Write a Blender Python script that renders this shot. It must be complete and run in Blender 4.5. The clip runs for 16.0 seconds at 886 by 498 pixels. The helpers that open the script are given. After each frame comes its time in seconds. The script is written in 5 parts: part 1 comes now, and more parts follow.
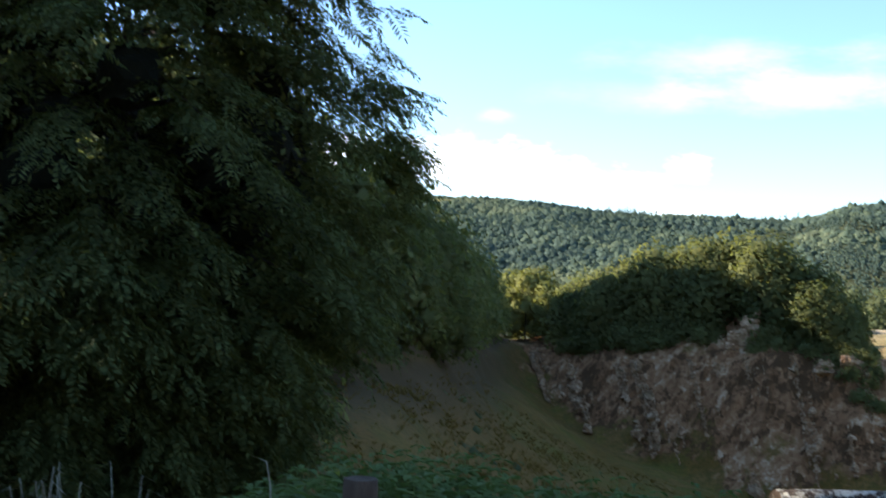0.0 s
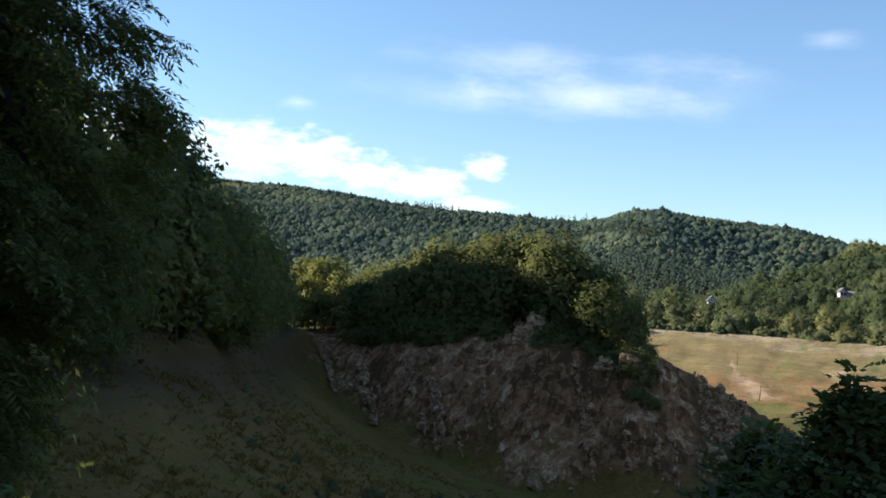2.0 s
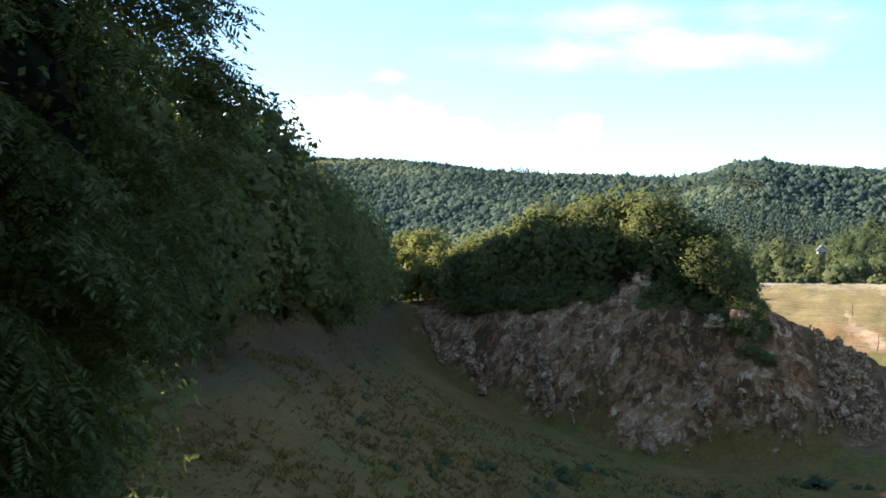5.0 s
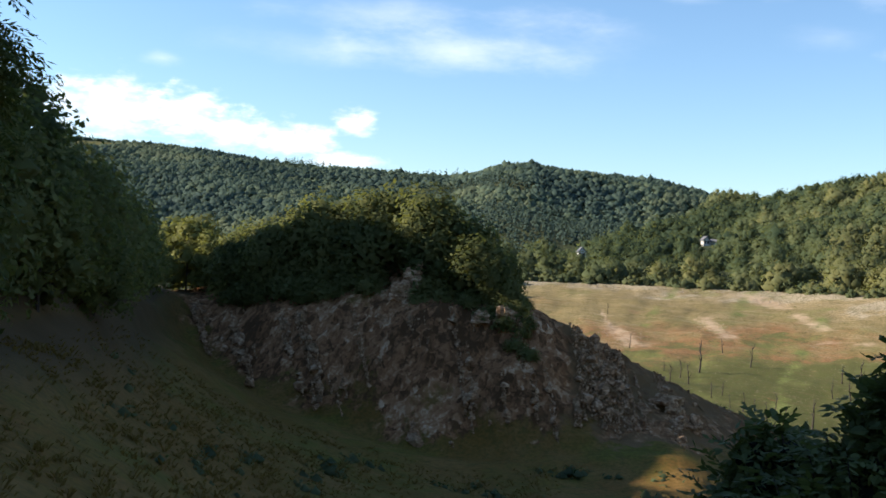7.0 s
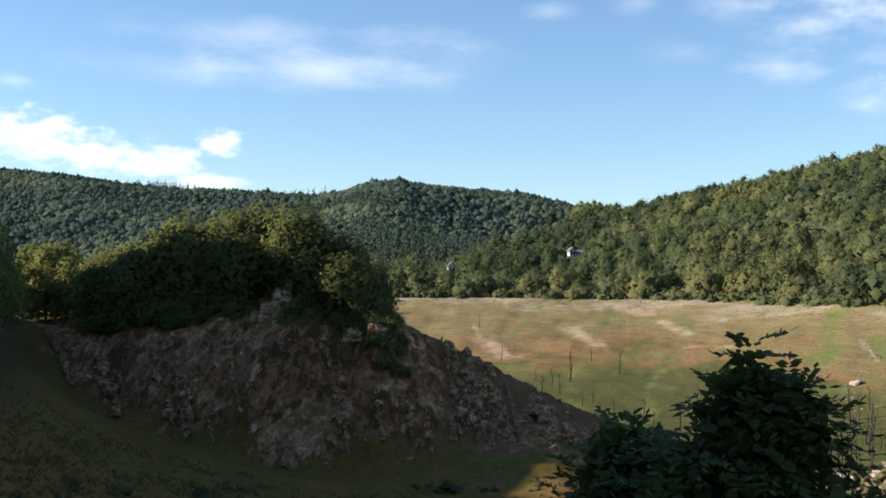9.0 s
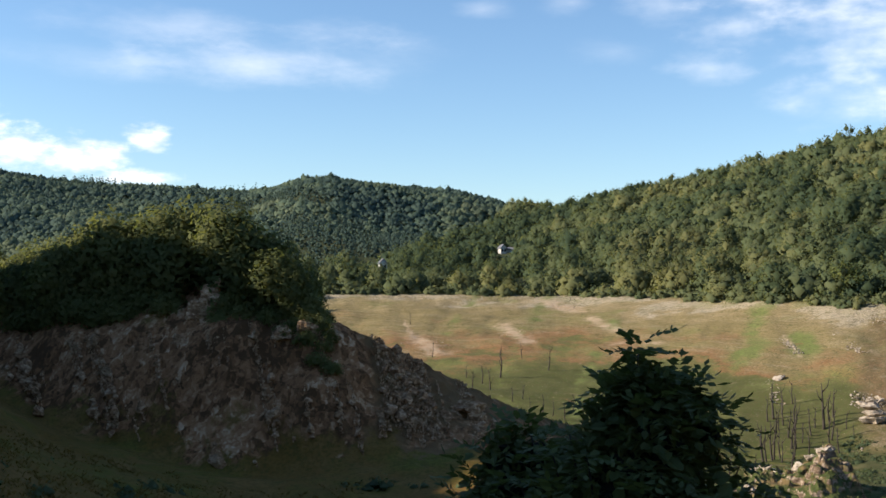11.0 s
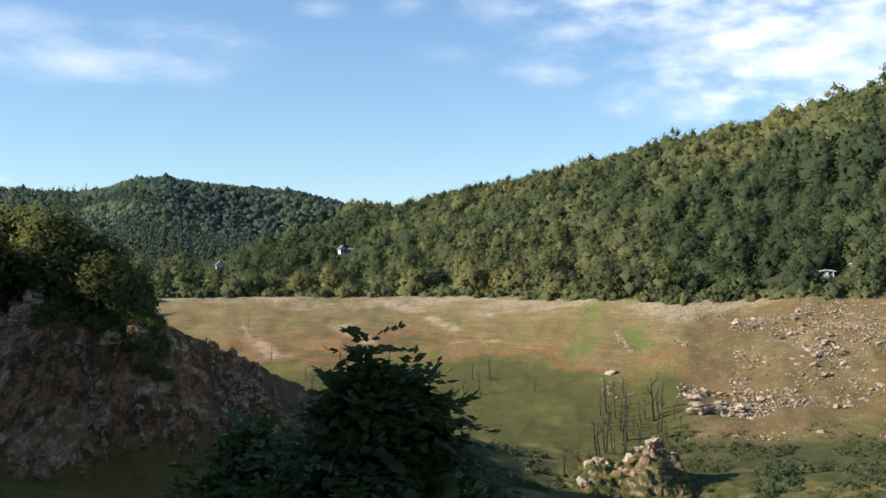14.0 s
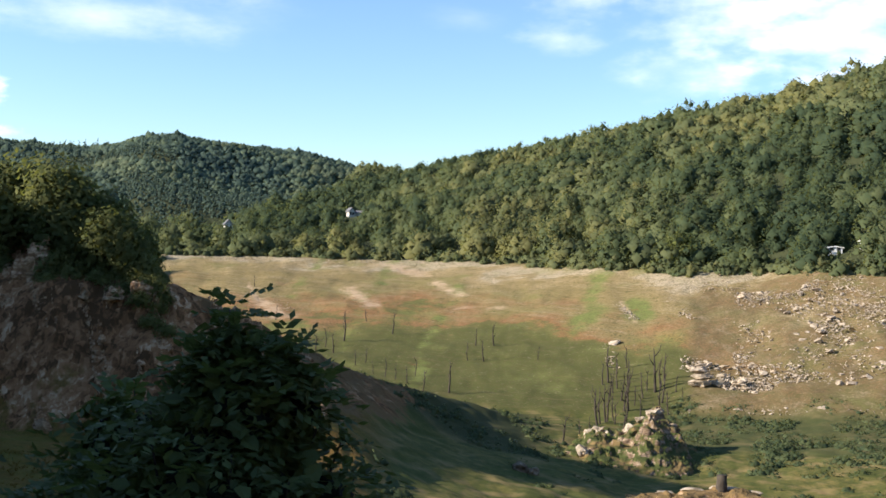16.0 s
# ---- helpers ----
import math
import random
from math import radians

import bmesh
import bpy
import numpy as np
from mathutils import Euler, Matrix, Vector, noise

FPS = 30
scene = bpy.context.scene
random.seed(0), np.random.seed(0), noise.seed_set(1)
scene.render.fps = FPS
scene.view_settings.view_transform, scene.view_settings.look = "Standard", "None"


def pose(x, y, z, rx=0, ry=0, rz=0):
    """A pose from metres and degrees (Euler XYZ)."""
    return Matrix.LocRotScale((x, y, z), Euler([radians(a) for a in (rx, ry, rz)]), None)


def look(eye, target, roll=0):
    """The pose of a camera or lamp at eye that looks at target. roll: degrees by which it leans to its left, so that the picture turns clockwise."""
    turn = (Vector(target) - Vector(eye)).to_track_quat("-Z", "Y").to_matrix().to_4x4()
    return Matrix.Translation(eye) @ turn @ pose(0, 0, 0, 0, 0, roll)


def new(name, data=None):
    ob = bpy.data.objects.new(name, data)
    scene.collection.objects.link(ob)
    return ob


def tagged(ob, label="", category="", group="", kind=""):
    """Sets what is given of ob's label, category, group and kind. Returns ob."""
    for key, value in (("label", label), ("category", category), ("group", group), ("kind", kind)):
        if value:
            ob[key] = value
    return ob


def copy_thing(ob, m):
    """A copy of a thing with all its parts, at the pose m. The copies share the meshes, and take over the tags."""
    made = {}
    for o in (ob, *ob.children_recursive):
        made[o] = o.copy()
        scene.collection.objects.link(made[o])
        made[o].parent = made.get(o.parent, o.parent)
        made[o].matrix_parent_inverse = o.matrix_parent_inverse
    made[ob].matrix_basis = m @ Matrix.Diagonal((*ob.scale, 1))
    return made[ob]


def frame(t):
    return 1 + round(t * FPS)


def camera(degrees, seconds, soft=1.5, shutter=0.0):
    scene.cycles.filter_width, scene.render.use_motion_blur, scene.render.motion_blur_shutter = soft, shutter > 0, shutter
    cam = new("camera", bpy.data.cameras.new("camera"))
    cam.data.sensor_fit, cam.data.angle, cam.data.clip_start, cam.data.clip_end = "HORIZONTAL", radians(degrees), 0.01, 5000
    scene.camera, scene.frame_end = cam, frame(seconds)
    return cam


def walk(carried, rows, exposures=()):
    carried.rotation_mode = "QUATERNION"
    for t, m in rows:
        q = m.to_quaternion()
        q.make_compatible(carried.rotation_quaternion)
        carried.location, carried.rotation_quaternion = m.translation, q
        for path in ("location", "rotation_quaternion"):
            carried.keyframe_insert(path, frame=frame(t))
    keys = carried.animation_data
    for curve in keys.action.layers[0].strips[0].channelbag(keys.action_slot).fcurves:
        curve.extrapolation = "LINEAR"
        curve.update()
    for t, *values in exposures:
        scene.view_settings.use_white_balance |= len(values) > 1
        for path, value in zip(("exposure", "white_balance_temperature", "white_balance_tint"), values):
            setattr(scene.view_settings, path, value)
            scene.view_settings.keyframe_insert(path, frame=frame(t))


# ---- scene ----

# ============ camera and its walk ============
cam = camera(43.0, 16.0, soft=1.6, shutter=0.3)
PATH = [
    (0, pose(0.000, 0.000, 0.000, 92.79, -2.04, -0.10)),
    (0.5, pose(0.064, 0.319, -0.029, 90.27, -2.84, -4.15)),
    (1, pose(0.151, 0.721, -0.024, 92.00, -2.29, -8.18)),
    (1.5, pose(0.391, 1.233, -0.027, 93.45, -2.92, -7.31)),
    (2, pose(0.597, 1.804, -0.030, 92.84, -3.95, -10.56)),
    (2.5, pose(0.794, 2.290, -0.007, 91.78, -4.19, -10.86)),
    (3, pose(0.850, 3.145, -0.031, 92.15, -0.87, -5.91)),
    (3.2, pose(0.884, 3.172, -0.033, 90.97, -1.81, -6.73)),
    (5.3, pose(0.767, 3.254, 0.095, 90.96, -0.74, -5.31)),
    (5.5, pose(0.767, 3.268, 0.086, 90.37, -0.85, -6.44)),
    (6, pose(0.776, 3.295, 0.080, 90.57, 0.14, -7.61)),
    (6.2, pose(0.775, 3.306, 0.079, 91.25, 0.00, -9.48)),
    (6.5, pose(0.745, 3.322, 0.074, 90.98, -2.91, -13.40)),
    (7, pose(0.581, 3.360, 0.038, 90.94, -2.56, -17.02)),
    (7.5, pose(0.644, 3.410, 0.027, 91.41, -0.71, -16.94)),
    (8, pose(0.708, 3.456, 0.012, 91.17, -0.33, -19.15)),
    (8.5, pose(0.753, 3.485, 0.007, 91.69, -0.63, -22.39)),
    (9, pose(0.769, 3.505, 0.003, 92.00, -0.53, -23.57)),
    (9.5, pose(0.788, 3.525, 0.010, 92.83, -0.55, -24.35)),
    (10, pose(0.805, 3.534, 0.010, 92.30, -0.26, -26.89)),
    (10.2, pose(0.847, 3.532, 0.009, 92.28, -0.18, -27.14)),
    (12.3, pose(1.067, 3.502, -0.000, 90.96, -1.96, -27.54)),
    (12.5, pose(1.086, 3.502, -0.001, 91.05, -1.99, -28.32)),
    (13, pose(1.234, 3.500, -0.006, 92.30, -0.22, -31.86)),
    (13.5, pose(1.423, 3.499, -0.011, 92.21, -2.65, -33.01)),
    (14, pose(1.565, 3.505, -0.017, 91.94, 0.23, -35.12)),
    (14.5, pose(1.719, 3.516, -0.032, 89.85, -0.42, -35.45)),
    (15, pose(1.868, 3.525, -0.026, 89.18, -1.41, -36.42)),
    (15.5, pose(2.032, 3.536, -0.030, 90.80, 0.29, -35.55)),
    (16, pose(2.223, 3.538, -0.022, 90.16, -1.45, -34.68)),
]
EXPO = [(0.0, 1.9), (0.5, 1.55), (1.0, 1.39), (1.5, 1.04), (2.0, 1.08), (2.5, 1.05), (3.0, 1.06), (5.3, 1.95), (5.5, 1.95), (6.0, 1.54), (6.5, 1.26), (7.0, 1.1), (7.5, 1.12),
        (8.0, 1.12), (8.5, 0.99), (9.0, 0.94), (10.2, 0.89), (12.5, 1.04), (13.0, 1.08), (13.5, 0.87), (14.0, 0.92), (14.5, 1.0), (15.0, 1.24), (16.0, 1.22)]
walk(cam, PATH, EXPO)

# ============ world and sun ============
SUN_BEARING, SUN_HEIGHT = -66.0, 26.0      # degrees: left of the first heading, above the horizon


def way(bearing, height):
    b, h = radians(bearing), radians(height)
    return Vector((math.sin(b) * math.cos(h), math.cos(b) * math.cos(h), math.sin(h)))


class Nodes:
    """A small hand for node trees: call with a type, values by input name, links given as sockets."""

    def __init__(self, tree):
        self.tree = tree
        tree.nodes.clear()

    def __call__(self, kind, out=0, props=None, **ins):
        n = self.tree.nodes.new(kind)
        props = props or {}
        if "operation" in props:
            n.operation = props["operation"]
        if "use_clamp" in props:
            n.use_clamp = props["use_clamp"]
        if "interpolation_type" in props:
            n.interpolation_type = props["interpolation_type"]
        if "attribute_name" in props:
            n.attribute_name = props["attribute_name"]
        for k, v in ins.items():
            sock = n.inputs[int(k[1:])] if k[0] == "i" and k[1:].isdigit() else n.inputs[k.replace("_", " ")]
            if isinstance(v, bpy.types.NodeSocket):
                self.tree.links.new(v, sock)
            else:
                sock.default_value = v
        return n.outputs[out] if len(n.outputs) else None

    def math(self, op, a, b=0.0, clamp=False):
        return self("ShaderNodeMath", props={"operation": op, "use_clamp": clamp}, i0=a, i1=b)

    def mix(self, f, a, b, blend="MIX"):
        n = self.tree.nodes.new("ShaderNodeMix")
        n.data_type, n.blend_type = "RGBA", blend
        for sock, v in ((n.inputs[0], f), (n.inputs[6], a), (n.inputs[7], b)):
            if isinstance(v, bpy.types.NodeSocket):
                self.tree.links.new(v, sock)
            else:
                sock.default_value = v if not isinstance(v, tuple) or len(v) == 4 else (*v, 1)
        return n.outputs[2]

    def noise(self, vec, scale, detail=4, rough=0.55, out=0):
        return self("ShaderNodeTexNoise", out, Vector=vec, Scale=scale, Detail=detail, Roughness=rough)

    def ramp(self, fac, *stops):
        n = self.tree.nodes.new("ShaderNodeValToRGB")
        els = n.color_ramp.elements
        while len(els) < len(stops):
            els.new(0.5)
        for e, (p, c) in zip(els, stops):
            e.position, e.color = p, (*c, 1) if isinstance(c, tuple) else (c, c, c, 1)
        self.tree.links.new(fac, n.inputs[0])
        return n.outputs[0]

    def span(self, v, a, b, lo=0.0, hi=1.0):
        return self("ShaderNodeMapRange", props={"interpolation_type": "SMOOTHSTEP"}, i0=v, i1=a, i2=b, i3=lo, i4=hi)


world = bpy.data.worlds.new("sky")
scene.world = world
world.use_nodes = True
N = Nodes(world.node_tree)
sky_node = world.node_tree.nodes.new("ShaderNodeTexSky")
sky_node.sky_type, sky_node.sun_disc = "NISHITA", False
sky_node.sun_elevation, sky_node.sun_rotation = radians(SUN_HEIGHT), radians(SUN_BEARING)
sky_node.air_density, sky_node.dust_density, sky_node.ozone_density = 1.05, 0.05, 4.5
sky = sky_node.outputs[0]
gen = N("ShaderNodeTexCoord")
sx, sy, sz = (N("ShaderNodeSeparateXYZ", i, Vector=gen) for i in range(3))
bear = N.math("MULTIPLY", N.math("ARCTAN2", sx, sy), 57.29578)
high = N.math("MULTIPLY", N.math("ARCSINE", sz), 57.29578)
flat = N("ShaderNodeCombineXYZ", X=bear, Y=N.math("MULTIPLY", high, 2.2), Z=0.0)
puff = N.noise(flat, 0.75, 8, 0.6)
soft_puff = N.noise(flat, 0.4, 5, 0.5)
wisp = N.noise(N("ShaderNodeCombineXYZ", X=N.math("MULTIPLY", bear, 0.35), Y=N.math("MULTIPLY", high, 1.0), Z=3.0), 0.55, 6, 0.6)


def cloud(b, h, wide, tall, lump, lo, hi, field):
    """One cloud: an oval of sky, its edge broken by the noise field."""
    u = N.math("DIVIDE", N.math("SUBTRACT", bear, b), wide)
    v = N.math("DIVIDE", N.math("SUBTRACT", high, h), tall)
    r = N.math("SQRT", N.math("ADD", N.math("MULTIPLY", u, u), N.math("MULTIPLY", v, v)))
    e = N.math("ADD", N.math("SUBTRACT", 1.0, r), N.math("MULTIPLY", N.math("SUBTRACT", field, 0.5), lump))
    return N.span(e, lo, hi)


CUMULUS = [(0.3, 7.1, 3.6, 1.75), (3.8, 7.0, 2.6, 1.5), (6.2, 6.4, 2.0, 1.2), (8.8, 6.1, 2.2, 1.05), (10.3, 6.2, 1.3, 0.9), (12.2, 7.1, 1.3, 0.85), (-6.0, 7.0, 5.0, 2.0), (11.5, 5.2, 2.5, 0.5)]
WISPS = [(9.5, 10.6, 4.5, 0.7, 0.22), (12.9, 12.6, 4.6, 0.75, 0.42), (17.0, 10.8, 5.4, 0.95, 0.55), (21.0, 12.4, 3.2, 0.7, 0.5), (20.0, 11.4, 6.0, 1.2, 0.22),
         (2.6, 9.65, 1.1, 0.32, 0.6), (28.9, 13.9, 1.2, 0.4, 0.3), (33.5, 14.2, 1.2, 0.45, 0.3), (35.5, 11.8, 2.0, 0.6, 0.18)]
BANKS = [(40.5, 10.8, 2.0, 0.7, 0.55), (41.5, 12.8, 2.0, 0.9, 0.6), (38.0, 14.0, 1.8, 0.9, 0.4), (43.0, 14.6, 3.5, 1.0, 0.6), (47.0, 9.2, 4.0, 1.1, 0.4),
         (49.0, 12.0, 5.0, 2.6, 0.75), (53.5, 11.4, 6.0, 2.8, 0.85), (58.0, 11.5, 8.0, 3.6, 0.9), (50.0, 15.5, 9.0, 2.4, 0.7)]
col = sky
for b, h, w, t, amount in WISPS:
    m = N.math("MULTIPLY", cloud(b, h, w * 1.3, t * 1.5, 2.0, -0.1, 1.9, wisp), amount)
    col = N.mix(m, col, (7.5, 7.6, 8.0))
for b, h, w, t, amount in BANKS:
    m = N.math("MULTIPLY", cloud(b, h, w * 1.1, t * 1.3, 2.2, -0.2, 1.7, soft_puff), amount * 0.85)
    col = N.mix(m, col, (7.6, 7.7, 8.0))
shade = N.span(N.noise(N("ShaderNodeVectorMath", props={"operation": "ADD"}, i0=flat, i1=(-0.35, 0.5, 0.0)), 0.8, 4), 0.35, 0.7)
body_col = N.mix(shade, (8.6, 8.6, 8.7), (5.4, 5.8, 6.5))
for b, h, w, t in CUMULUS:
    col = N.mix(cloud(b, h, w * 1.08, t * 1.1, 1.7, 0.0, 1.05, puff), col, body_col)
N("ShaderNodeOutputWorld", Surface=N("ShaderNodeBackground", Color=col, Strength=0.096))

sun = new("sun", bpy.data.lights.new("sun", "SUN"))
sun.data.energy, sun.data.angle, sun.data.color = 4.6, radians(0.53), (1.0, 0.9, 0.76)
sun.matrix_world = look(way(SUN_BEARING, SUN_HEIGHT) * 100, (0, 0, 0))

# ============ materials ============


def material(name, rough=0.9, spec=0.2):
    m = bpy.data.materials.new(name)
    m.use_nodes = True
    m.cycles.emission_sampling = "NONE"
    n = Nodes(m.node_tree)
    return m, n


def finish(n, colour, rough=0.9, height=None, strength=0.4, distance=0.1, spec=0.2, leaf=0.0, leaf_colour=None):
    ins = {"Base_Color": colour, "Roughness": rough, "Specular_IOR_Level": spec}
    if height is not None:
        ins["Normal"] = n("ShaderNodeBump", Strength=strength, Distance=distance, Height=height)
    s = n("ShaderNodeBsdfPrincipled", **ins)
    if leaf:
        s = n("ShaderNodeMixShader", i0=leaf, i1=s, i2=n("ShaderNodeBsdfTranslucent", Color=leaf_colour if leaf_colour is not None else colour))
    n("ShaderNodeOutputMaterial", Surface=s)


def place_of(n):
    return n("ShaderNodeNewGeometry", 0)


def foliage(name, dark, light, leaf=0.3, tint=False, rough=0.7, spec=0.06, spread=1.0, stops=()):
    """Leaves: every leaf a little different, every tree too."""
    m, n = material(name)
    island = n("ShaderNodeNewGeometry", 8)
    per = n("ShaderNodeObjectInfo", "Random") if not tint else n("ShaderNodeAttribute", "Fac", props={"attribute_name": "tint"})
    big = n.noise(place_of(n), 0.35, 3)
    f = n.math("ADD", n.math("MULTIPLY", island, 0.45 * spread), n.math("MULTIPLY", per, 0.9 if tint else 0.55))
    f = n.math("ADD", f, n.math("MULTIPLY", n.math("SUBTRACT", big, 0.5), 0.5), clamp=True)
    colour = n.ramp(f, (0.0, dark), *stops, (1.0, light)) if stops else n.mix(f, dark, light)
    finish(n, colour, rough, leaf=leaf, leaf_colour=n.mix(0.5, colour, (light[0] * 1.5, light[1] * 1.6, light[2] * 0.8)), spec=spec)
    return m


# Paler and bluer than the nearer leaves: distance haze put into the colour.
LEAF_FAR_HAZED = foliage("hazed_far_leaves", (0.056, 0.086, 0.074), (0.135, 0.16, 0.098), 0.35, True, spread=0.35, stops=((0.4, (0.088, 0.125, 0.094)), (0.75, (0.108, 0.142, 0.092))))
LEAF_HILL = foliage("hill_wood_leaves", (0.042, 0.064, 0.038), (0.18, 0.176, 0.072), 0.4, True, spread=0.45, stops=((0.3, (0.068, 0.093, 0.048)), (0.55, (0.098, 0.12, 0.058)), (0.8, (0.134, 0.15, 0.072))))
LEAF_TREE = foliage("tree_leaves", (0.042, 0.06, 0.024), (0.19, 0.19, 0.07), 0.38)
# Headland leaf colours lifted a little, to paint part sun on the bank trees.
LEAF_BANK_LIT = foliage("bank_leaves_lit", (0.05, 0.068, 0.026), (0.19, 0.195, 0.07), 0.4)
# Yellow-green leaves, brightened further to stand in for sun on the path shrubs.
LEAF_GOLD_SUN = foliage("gold_leaves_sun_lifted", (0.09, 0.112, 0.034), (0.22, 0.215, 0.075), 0.3)
LEAF_LOCUST = foliage("locust_leaves", (0.022, 0.033, 0.012), (0.17, 0.19, 0.066), 0.25)
LEAF_ELDER = foliage("elder_leaves", (0.02, 0.034, 0.011), (0.125, 0.15, 0.045), 0.3, spec=0.3)
LEAF_NETTLE = foliage("nettle_leaves", (0.038, 0.064, 0.02), (0.125, 0.17, 0.052), 0.3, spec=0.15)


def bark(name, dark, light, scale=6.0):
    m, n = material(name)
    p = n("ShaderNodeMapping", Vector=place_of(n), Scale=(1, 1, 0.25))
    a = n.noise(p, scale, 6, 0.65)
    b = n.noise(place_of(n), scale * 0.2, 3)
    finish(n, n.mix(b, n.mix(n.ramp(a, (0.35, 0.0), (0.65, 1.0)), dark, light), dark), 0.9, a, 0.8, 0.03)
    return m


BARK = bark("bark", (0.03, 0.024, 0.018), (0.11, 0.09, 0.07))
DEAD = bark("dead_wood", (0.035, 0.028, 0.022), (0.12, 0.10, 0.08), 3.0)


def ground_material():
    m, n = material("ground_cover")
    p = place_of(n)
    zone = n("ShaderNodeAttribute", props={"attribute_name": "zone"})
    rock, meadow, shore = (n("ShaderNodeSeparateColor", i, Color=zone) for i in range(3))
    level = n("ShaderNodeAttribute", "Alpha", props={"attribute_name": "zone"})
    big, mid, fine = n.noise(p, 0.03, 4), n.noise(p, 0.22, 5, 0.6), n.noise(p, 2.2, 6, 0.7)
    # grass of the cove and the valley floor
    g = n.mix(n.ramp(big, (0.35, 0.0), (0.6, 1.0)), (0.168, 0.094, 0.022), (0.2, 0.1, 0.032))
    g = n.mix(n.math("MULTIPLY", n.ramp(n.noise(p, 0.06, 5, 0.65), (0.46, 0.0), (0.62, 1.0)), 0.75), g, (0.108, 0.122, 0.02))
    g = n.mix(n.ramp(mid, (0.45, 0.0), (0.62, 1.0)), g, (0.21, 0.118, 0.038))
    g = n.mix(n.ramp(n.noise(p, 0.9, 5, 0.65), (0.34, 0.7), (0.5, 0.0)), g, (0.09, 0.075, 0.02))
    g = n.mix(n.ramp(fine, (0.36, 0.65), (0.58, 0.0)), g, (0.065, 0.055, 0.014))
    g = n.mix(n.math("MULTIPLY", n.ramp(n.noise(p, 7.0, 5, 0.75), (0.5, 0.0), (0.75, 1.0)), 0.5), g, (0.16, 0.125, 0.05))
    lush = n("ShaderNodeAttribute", "Fac", props={"attribute_name": "lush"})
    g2 = n.mix(n.ramp(n.noise(p, 0.07, 5, 0.6), (0.4, 0.0), (0.62, 1.0)), (0.152, 0.126, 0.042), (0.09, 0.1, 0.03))
    g2 = n.mix(n.ramp(n.noise(p, 0.35, 5, 0.65), (0.40, 0.9), (0.56, 0.0)), g2, (0.056, 0.07, 0.02))
    g2 = n.mix(n.ramp(n.noise(p, 1.1, 6, 0.7), (0.40, 0.7), (0.58, 0.0)), g2, (0.068, 0.075, 0.025))
    g2 = n.mix(n.math("MULTIPLY", n.ramp(mid, (0.5, 0.0), (0.66, 1.0)), 0.7), g2, (0.25, 0.18, 0.085))
    g = n.mix(lush, g, g2)
    # bare banks of the drained lake: level by level
    lev = n.math("ADD", level, n.math("ADD", n.math("MULTIPLY", n.math("SUBTRACT", mid, 0.5), 0.3), n.math("MULTIPLY", n.math("SUBTRACT", big, 0.5), 1.0)))
    s = n.ramp(lev, (0.0, (0.064, 0.076, 0.022)), (0.36, (0.086, 0.096, 0.028)), (0.43, (0.14, 0.125, 0.042)), (0.49, (0.275, 0.135, 0.062)), (0.57, (0.28, 0.168, 0.078)),
               (0.66, (0.25, 0.188, 0.082)), (0.82, (0.268, 0.2, 0.092)), (0.93, (0.335, 0.248, 0.132)), (1.0, (0.44, 0.36, 0.25)))
    shelf = n("ShaderNodeCombineXYZ", X=n.math("MULTIPLY", n("ShaderNodeSeparateXYZ", 0, Vector=p), 0.06), Y=n.math("MULTIPLY", n("ShaderNodeSeparateXYZ", 1, Vector=p), 0.06), Z=n.math("MULTIPLY", level, 75.0))
    line = n.noise(shelf, 1.0, 6, 0.75)
    s = n.mix(n.math("MULTIPLY", n.ramp(line, (0.52, 0.0), (0.64, 1.0)), n.span(lev, 0.46, 0.62, 0.04, 0.6)), s, (0.4, 0.31, 0.19))
    s = n.mix(n.ramp(line, (0.36, 0.6), (0.47, 0.0)), s, (0.13, 0.11, 0.05))
    patch = n.noise(p, 0.05, 4, 0.6)
    gully = n("ShaderNodeAttribute", "Fac", props={"attribute_name": "gully"})
    s = n.mix(n.math("MULTIPLY", n.span(gully, -0.9, -0.2, 0.15, 1.0), n.ramp(patch, (0.52, 0.0), (0.68, 0.6))), s, (0.18, 0.195, 0.06))
    s = n.mix(n.math("MULTIPLY", n.ramp(n.noise(p, 0.9, 5, 0.7), (0.6, 0.0), (0.75, 1.0)), 0.45), s, (0.40, 0.34, 0.27))
    brown = n.mix(n.ramp(n.noise(p, 0.11, 6, 0.65), (0.4, 0.0), (0.6, 1.0)), (0.19, 0.115, 0.06), (0.15, 0.115, 0.055))
    brown = n.mix(n.ramp(n.noise(p, 0.07, 6, 0.7), (0.5, 0.0), (0.62, 0.8)), brown, (0.12, 0.12, 0.045))
    brown = n.mix(n.ramp(n.noise(p, 0.3, 6, 0.75), (0.5, 0.0), (0.66, 0.8)), brown, (0.3, 0.225, 0.15))
    brown = n.mix(n.ramp(n.noise(p, 0.22, 6, 0.75), (0.34, 0.8), (0.46, 0.0)), brown, (0.1, 0.07, 0.04))
    s = n.mix(n.math("MULTIPLY", n.span(gully, -0.3, -0.9), n.span(lev, 1.0, 0.82, 0.0, 0.85)), s, brown)
    s = n.mix(n.span(n.math("ADD", gully, n.math("MULTIPLY", n.math("SUBTRACT", n.noise(p, 0.09, 6, 0.65), 0.5), 2.4)), 0.3, 0.95), s, n.mix(mid, (0.12, 0.165, 0.04), (0.20, 0.215, 0.07)))
    s = n.mix(n.ramp(fine, (0.38, 0.75), (0.6, 0.0)), s, (0.09, 0.075, 0.035))
    s = n.mix(n.ramp(n.noise(p, 0.55, 7, 0.75), (0.36, 0.7), (0.47, 0.0)), s, (0.085, 0.08, 0.03))
